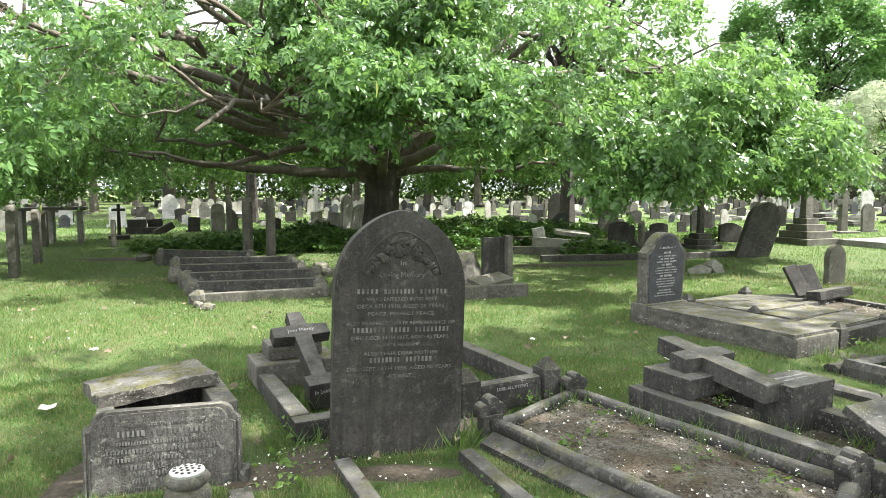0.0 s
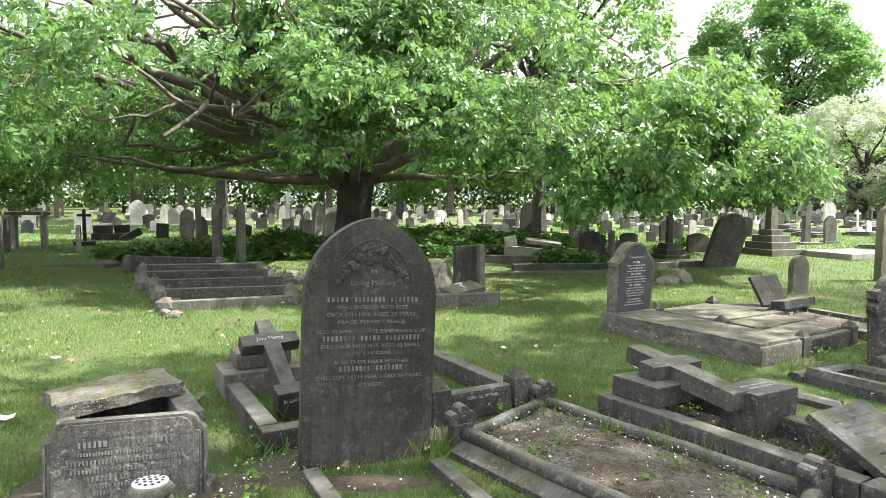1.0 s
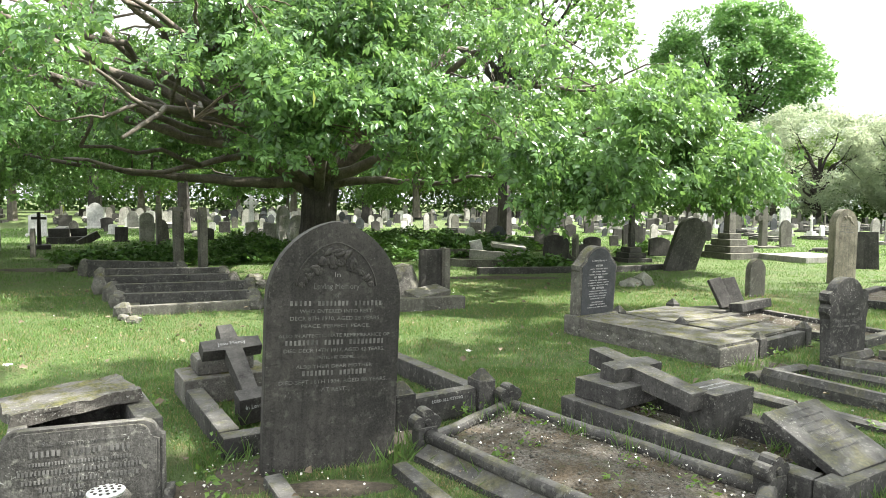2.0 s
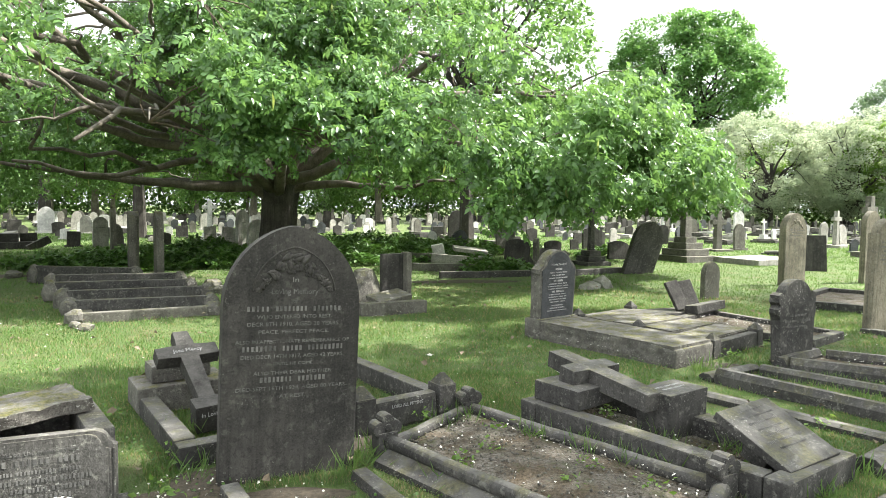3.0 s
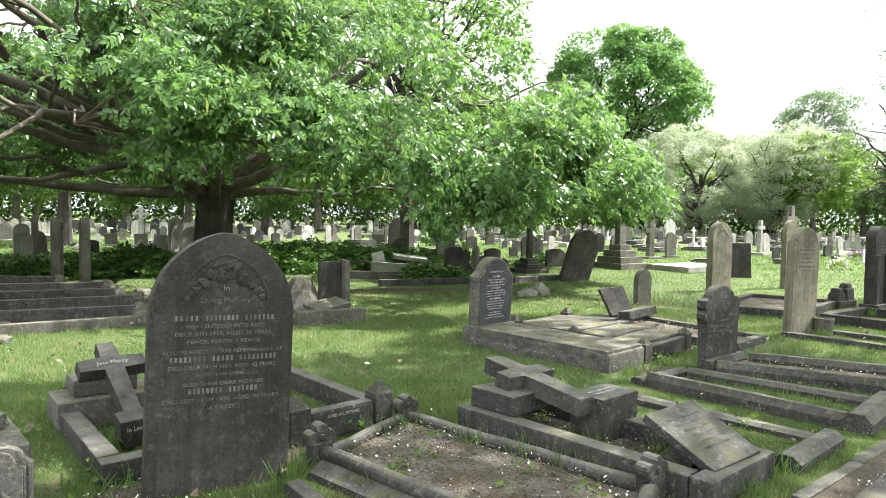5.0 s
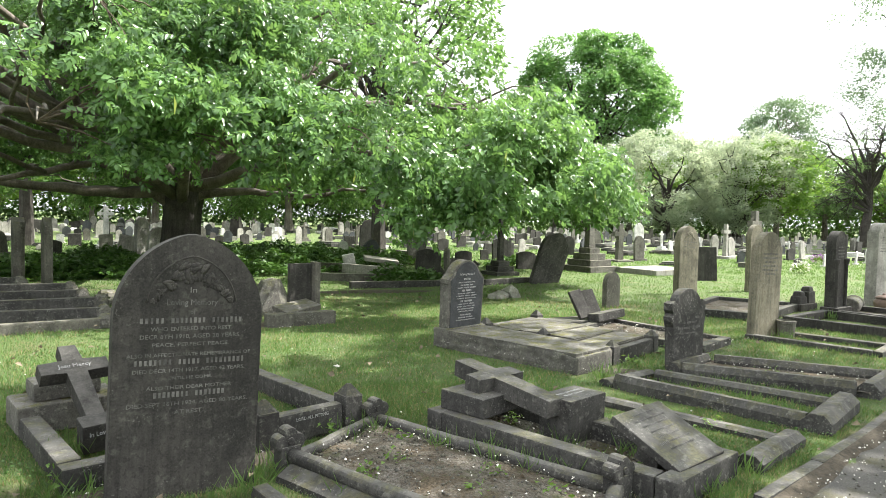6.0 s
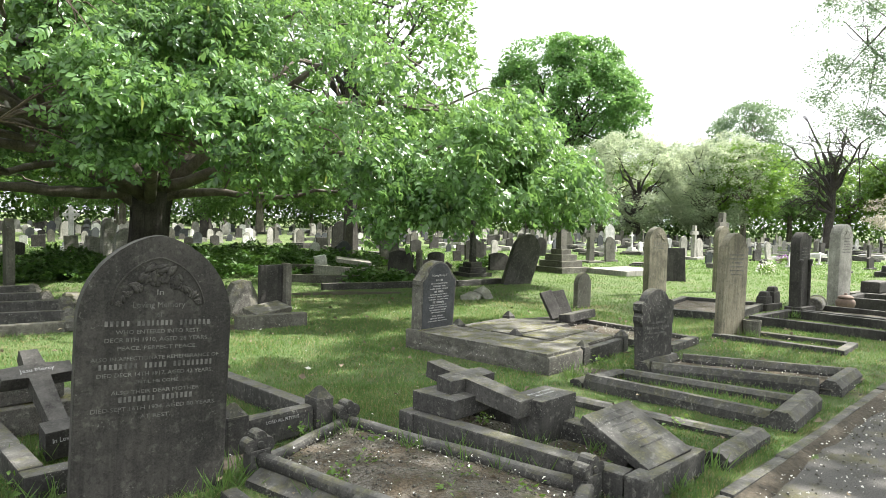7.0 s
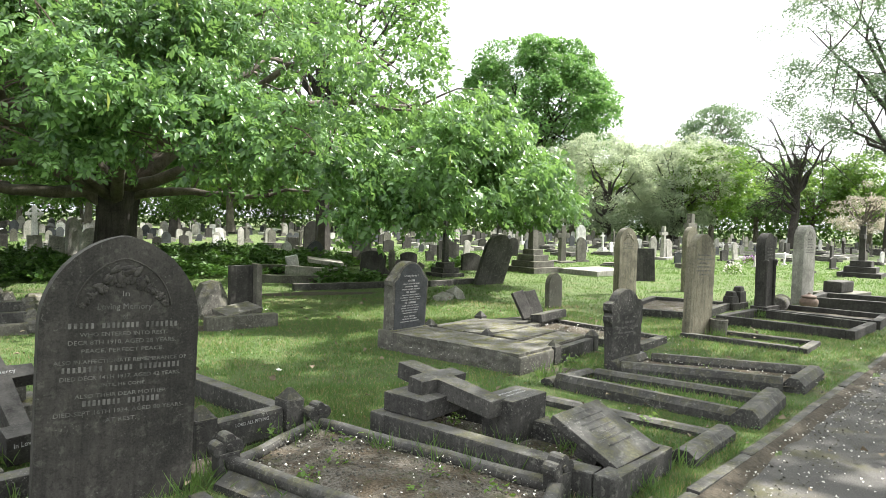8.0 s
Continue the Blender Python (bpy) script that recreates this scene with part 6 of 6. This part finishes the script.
def grass_blades():
    rng = np.random.default_rng(9)

    def test_band(d0, d1):
        def test(p):
            d, az = np.hypot(p[:, 0], p[:, 1]), np.degrees(np.arctan2(p[:, 0], p[:, 1]))
            ok = (d > d0) & (d < d1) & (az > -37) & (az < 58) & off_road(p)
            ok &= (bare_at(p) < rng.uniform(0, 0.5, len(p))) & ~(stony_at(p) & (rng.random(len(p)) > 0.10))
            return ok
        return test

    for n, d0, d1, h0, h1, w, name in ((150000, 2.6, 6.2, 0.020, 0.058, 0.0036, "grass"), (120000, 6.0, 12.0, 0.025, 0.065, 0.009, "grass"), (80000, 11.5, 24.0, 0.03, 0.07, 0.018, "grass"), (60000, 23.0, 38.0, 0.05, 0.10, 0.040, "grass"), (34000, 2.6, 6.1, 0.02, 0.05, 0.004, "dry_grass"), (40000, 5.9, 13.0, 0.025, 0.05, 0.008, "dry_grass")):
        p = scatter(n, test_band(d0, d1), -16 if d0 < 20 else -22, 20 if d0 < 20 else 32, 1.5, 24 if d0 < 20 else 38, rng)
        n = len(p)
        lump = np.array([noise.noise(Vector((x * 0.8, y * 0.8, 7))) + 0.6 * noise.noise(Vector((x * 3, y * 3, 1))) for x, y in p])
        z = np.array([ground_z(x, y) for x, y in p]) - 0.006
        h = rng.uniform(h0, h1, n) * np.clip(0.85 + 0.7 * lump, 0.35, 1.9)
        a, lean = rng.uniform(0, 2 * math.pi, n), rng.uniform(0.1, 0.9, n) * h
        t = rng.uniform(0, 2 * math.pi, n)
        b = np.stack([p[:, 0], p[:, 1], z], axis=1)
        s = np.stack([np.cos(a), np.sin(a), np.zeros(n)], axis=1) * w / 2
        mid = b + np.stack([np.cos(t) * lean * 0.35, np.sin(t) * lean * 0.35, h * 0.6], axis=1)
        tip = b + np.stack([np.cos(t) * lean, np.sin(t) * lean, h], axis=1)
        v = np.stack([b - s, b + s, mid + s * 0.7, mid - s * 0.7, tip], axis=1).reshape(-1, 3)
        q = np.arange(n)[:, None] * 5
        f = np.concatenate([q + np.array([[0, 1, 2]]), q + np.array([[0, 2, 3]]), q + np.array([[3, 2, 4]])])
        if d0 > 5:          # farther off a single blade face is enough
            v = np.stack([b - s, b + s, tip], axis=1).reshape(-1, 3)
            f = np.arange(n * 3).reshape(-1, 3)
        me = flat_mesh(name, v, f, BLADE if name == "grass" else STRAW)
        tagged(new(name, me), "short mown grass growing between the graves" if name == "grass" else "dry straw-coloured blades among the grass", "grass", kind="stuff")
    # taller tufts along stones
    spots = [(0.25, 4.15), (0.2, 3.95), (0.75, 4.55), (0.9, 4.6), (1.28, 4.2), (1.55, 3.95), (1.75, 3.7), (2.0, 3.55), (1.9, 4.05), (2.1, 4.0), (2.55, 4.2), (2.05, 3.75), (2.6, 3.15), (3.0, 3.35), (-0.95, 3.9), (-0.8, 3.85), (-0.75, 4.9), (-1.0, 4.6), (3.35, 5.8), (3.6, 5.9), (4.95, 6.7), (4.6, 7.0), (8.4, 8.3), (9.4, 8.9), (0.05, 3.75), (0.6, 3.55), (7.0, 7.35), (2.45, 3.75), (4.3, 4.2), (4.2, 4.6)]
    at, dirs, size = [], [], []
    for x, y in spots:
        n = rng.integers(25, 60)
        at.append(np.stack([x + rng.normal(size=n) * 0.06, y + rng.normal(size=n) * 0.06, np.zeros(n)], axis=1))
        dirs.append(rng.normal(size=(n, 3)) * np.array([0.45, 0.45, 0.1]) + np.array([0, 0, 1.0]))
        size.append(rng.uniform(0.07, 0.20, n))
    me = leaf_mesh("grass_tufts", np.concatenate(at), np.concatenate(dirs), np.concatenate(size), BLADE, rng, slim=0.05, fold=0.01)
    tagged(new("grass_tufts", me), "long untrimmed grass tufts at the stones", "grass", kind="stuff")
    # clover and small weeds
    p = scatter(6000, lambda q: (noise_mask(q, 0.9, 13) > 0.12) & off_road(q) & (np.hypot(q[:, 0], q[:, 1]) > 2.6) & ~(stony_at(q) & (rng.random(len(q)) > 0.12)), -4, 6, 2.2, 9, rng)
    at = np.concatenate([p, rng.uniform(0.015, 0.05, (len(p), 1))], axis=1)
    me = leaf_mesh("clover", at, rng.normal(size=(len(p), 3)) * np.array([1, 1, 0.25]), rng.uniform(0.012, 0.028, len(p)), IVY, rng, slim=0.8, fold=0.05)
    tagged(new("clover", me), "patches of clover and weeds in the lawn", "weeds", kind="stuff")


def noise_mask(p, s, z):
    return np.array([noise.noise(Vector((x * s, y * s, z))) for x, y in p])


grass_blades()


def litter():
    rng = np.random.default_rng(10)
    near = lambda p: (np.hypot(p[:, 0], p[:, 1]) > 2.5) & (np.hypot(p[:, 0], p[:, 1]) < 13)
    lawn = scatter(480, lambda p: near(p) & off_road(p), -6, 9, 2.2, 12, rng)
    grave = scatter(1100, lambda p: near(p) & stony_at(p), 0, 7, 2.4, 9, rng)
    front = scatter(110, lambda p: bare_at(p) > 0.0, -1.3, 0.6, 3.0, 4.6, rng)
    road = scatter(1500, lambda p: ~off_road(p, -0.06) & near(p) & ((p[:, 0] - ROAD_A.x) * ROAD_N.x + (p[:, 1] - ROAD_A.y) * ROAD_N.y < rng.exponential(0.7, len(p)) + 0.1), 2, 12, 0.5, 9, rng)

    def bits(name, groups, lo, hi, mat, label):
        at = np.concatenate([np.concatenate([p, np.full((len(p), 1), z)], axis=1) for p, z in groups])
        n = len(at)
        me = leaf_mesh(name, at, rng.normal(size=(n, 3)) * np.array([1, 1, 0.2]), rng.uniform(lo, hi, n), mat, rng, slim=0.8, fold=0.2)
        tagged(new(name, me), label, "litter", kind="stuff")

    bits("petals", [(lawn, 0.045), (grave, 0.075), (front, 0.03), (road, -0.012)], 0.008, 0.024, PETAL, "scattered white petals on grass, gravel and asphalt")
    dl = scatter(420, lambda p: near(p) & ((bare_at(p) > -0.6) | stony_at(p)), -8, 8, 2.2, 13, rng)
    bits("dry_leaves", [(dl, 0.055)], 0.03, 0.08, DEAD, "dry brown fallen leaves")
    for x, y, s in ((-2.74, 4.51, 0.1), (-3.3, 6.2, 0.07), (2.0, 5.8, 0.07), (0.9, 6.6, 0.06)):
        bm = bmesh.new()
        bmesh.ops.create_grid(bm, x_segments=4, y_segments=3, size=s / 2)
        for v in bm.verts:
            v.co.z = 0.03 + 0.3 * s * abs(v.co.x / s) + 0.02 * noise.noise(v.co * 40)
        ob = link_mesh("paper_scrap", bm, PETAL)
        ob.modifiers.new("thick", "SOLIDIFY").thickness = 0.002
        ob.matrix_basis = pose(x, y, 0.015, 0, 0, 20)
        tagged(ob, "crumpled white scrap lying on the grass", "litter")


litter()


def pebbles():
    """Loose stones on the gravelled graves and along the path's edge."""
    rng = np.random.default_rng(17)
    p = scatter(2000, lambda q: stony_at(q) & (np.hypot(q[:, 0], q[:, 1]) < 7.5), 0.2, 6.5, 2.4, 8.0, rng)
    e = scatter(350, lambda q: off_road(q, -0.5) & ~off_road(q, -0.04), 2.0, 9.0, 2.0, 7.0, rng)
    c, s = math.cos(radians(-55.5)), math.sin(radians(-55.5))
    u, v = (p[:, 0] - 1.19) * c + (p[:, 1] - 3.63) * s, -(p[:, 0] - 1.19) * s + (p[:, 1] - 3.63) * c
    z = 0.04 + 0.045 * np.clip(1 - (u / 0.98) ** 2, 0, 1) * np.clip(1 - (v / 0.52) ** 2, 0, 1)
    at = np.concatenate([np.concatenate([p, z[:, None]], axis=1), np.concatenate([e, np.full((len(e), 1), -0.025)], axis=1)])
    n = len(at)
    unit = np.array([[1, 0, 0], [0, 1, 0], [-1, 0, 0], [0, -1, 0], [0, 0, 0.8], [0, 0, -0.8]])
    v = unit[None] * rng.uniform(0.004, 0.014, (n, 1, 1)) * rng.uniform(0.6, 1.3, (n, 6, 1)) + at[:, None, :]
    t = np.array([[0, 1, 4], [1, 2, 4], [2, 3, 4], [3, 0, 4], [1, 0, 5], [2, 1, 5], [3, 2, 5], [0, 3, 5]])
    me = flat_mesh("pebbles", v.reshape(-1, 3), (t[None] + 6 * np.arange(n)[:, None, None]).reshape(-1, 3), BROWN)
    tagged(new("pebbles", me), "loose pale gravel stones on graves and path edge", "gravel", kind="stuff")


pebbles()


def weeds():
    rng = np.random.default_rng(19)
    at, dirs, size = [], [], []
    for x, y in ((0.95, 3.95), (1.25, 3.35), (1.05, 4.35), (1.45, 3.6), (0.75, 3.75), (1.7, 3.3), (0.62, 4.62), (2.15, 3.6), (2.4, 3.45), (1.95, 4.55), (-0.95, 4.1), (-0.9, 3.55), (-0.8, 3.3), (0.35, 4.25), (4.0, 6.25), (4.85, 6.75), (2.75, 3.75), (3.4, 4.2), (5.2, 5.5), (-1.6, 5.0)):
        n = rng.integers(14, 34)
        at.append(np.stack([x + rng.normal(size=n) * 0.05, y + rng.normal(size=n) * 0.05, rng.uniform(0.03, 0.11, n)], axis=1))
        dirs.append(rng.normal(size=(n, 3)) * np.array([1, 1, 0.5]))
        size.append(rng.uniform(0.025, 0.055, n))
    me = leaf_mesh("weeds", np.concatenate(at), np.concatenate(dirs), np.concatenate(size), LEAF_LIME, rng, slim=0.55)
    tagged(new("weeds", me), "small leafy weeds sprouting among the kerbs", "weeds", kind="stuff")


weeds()
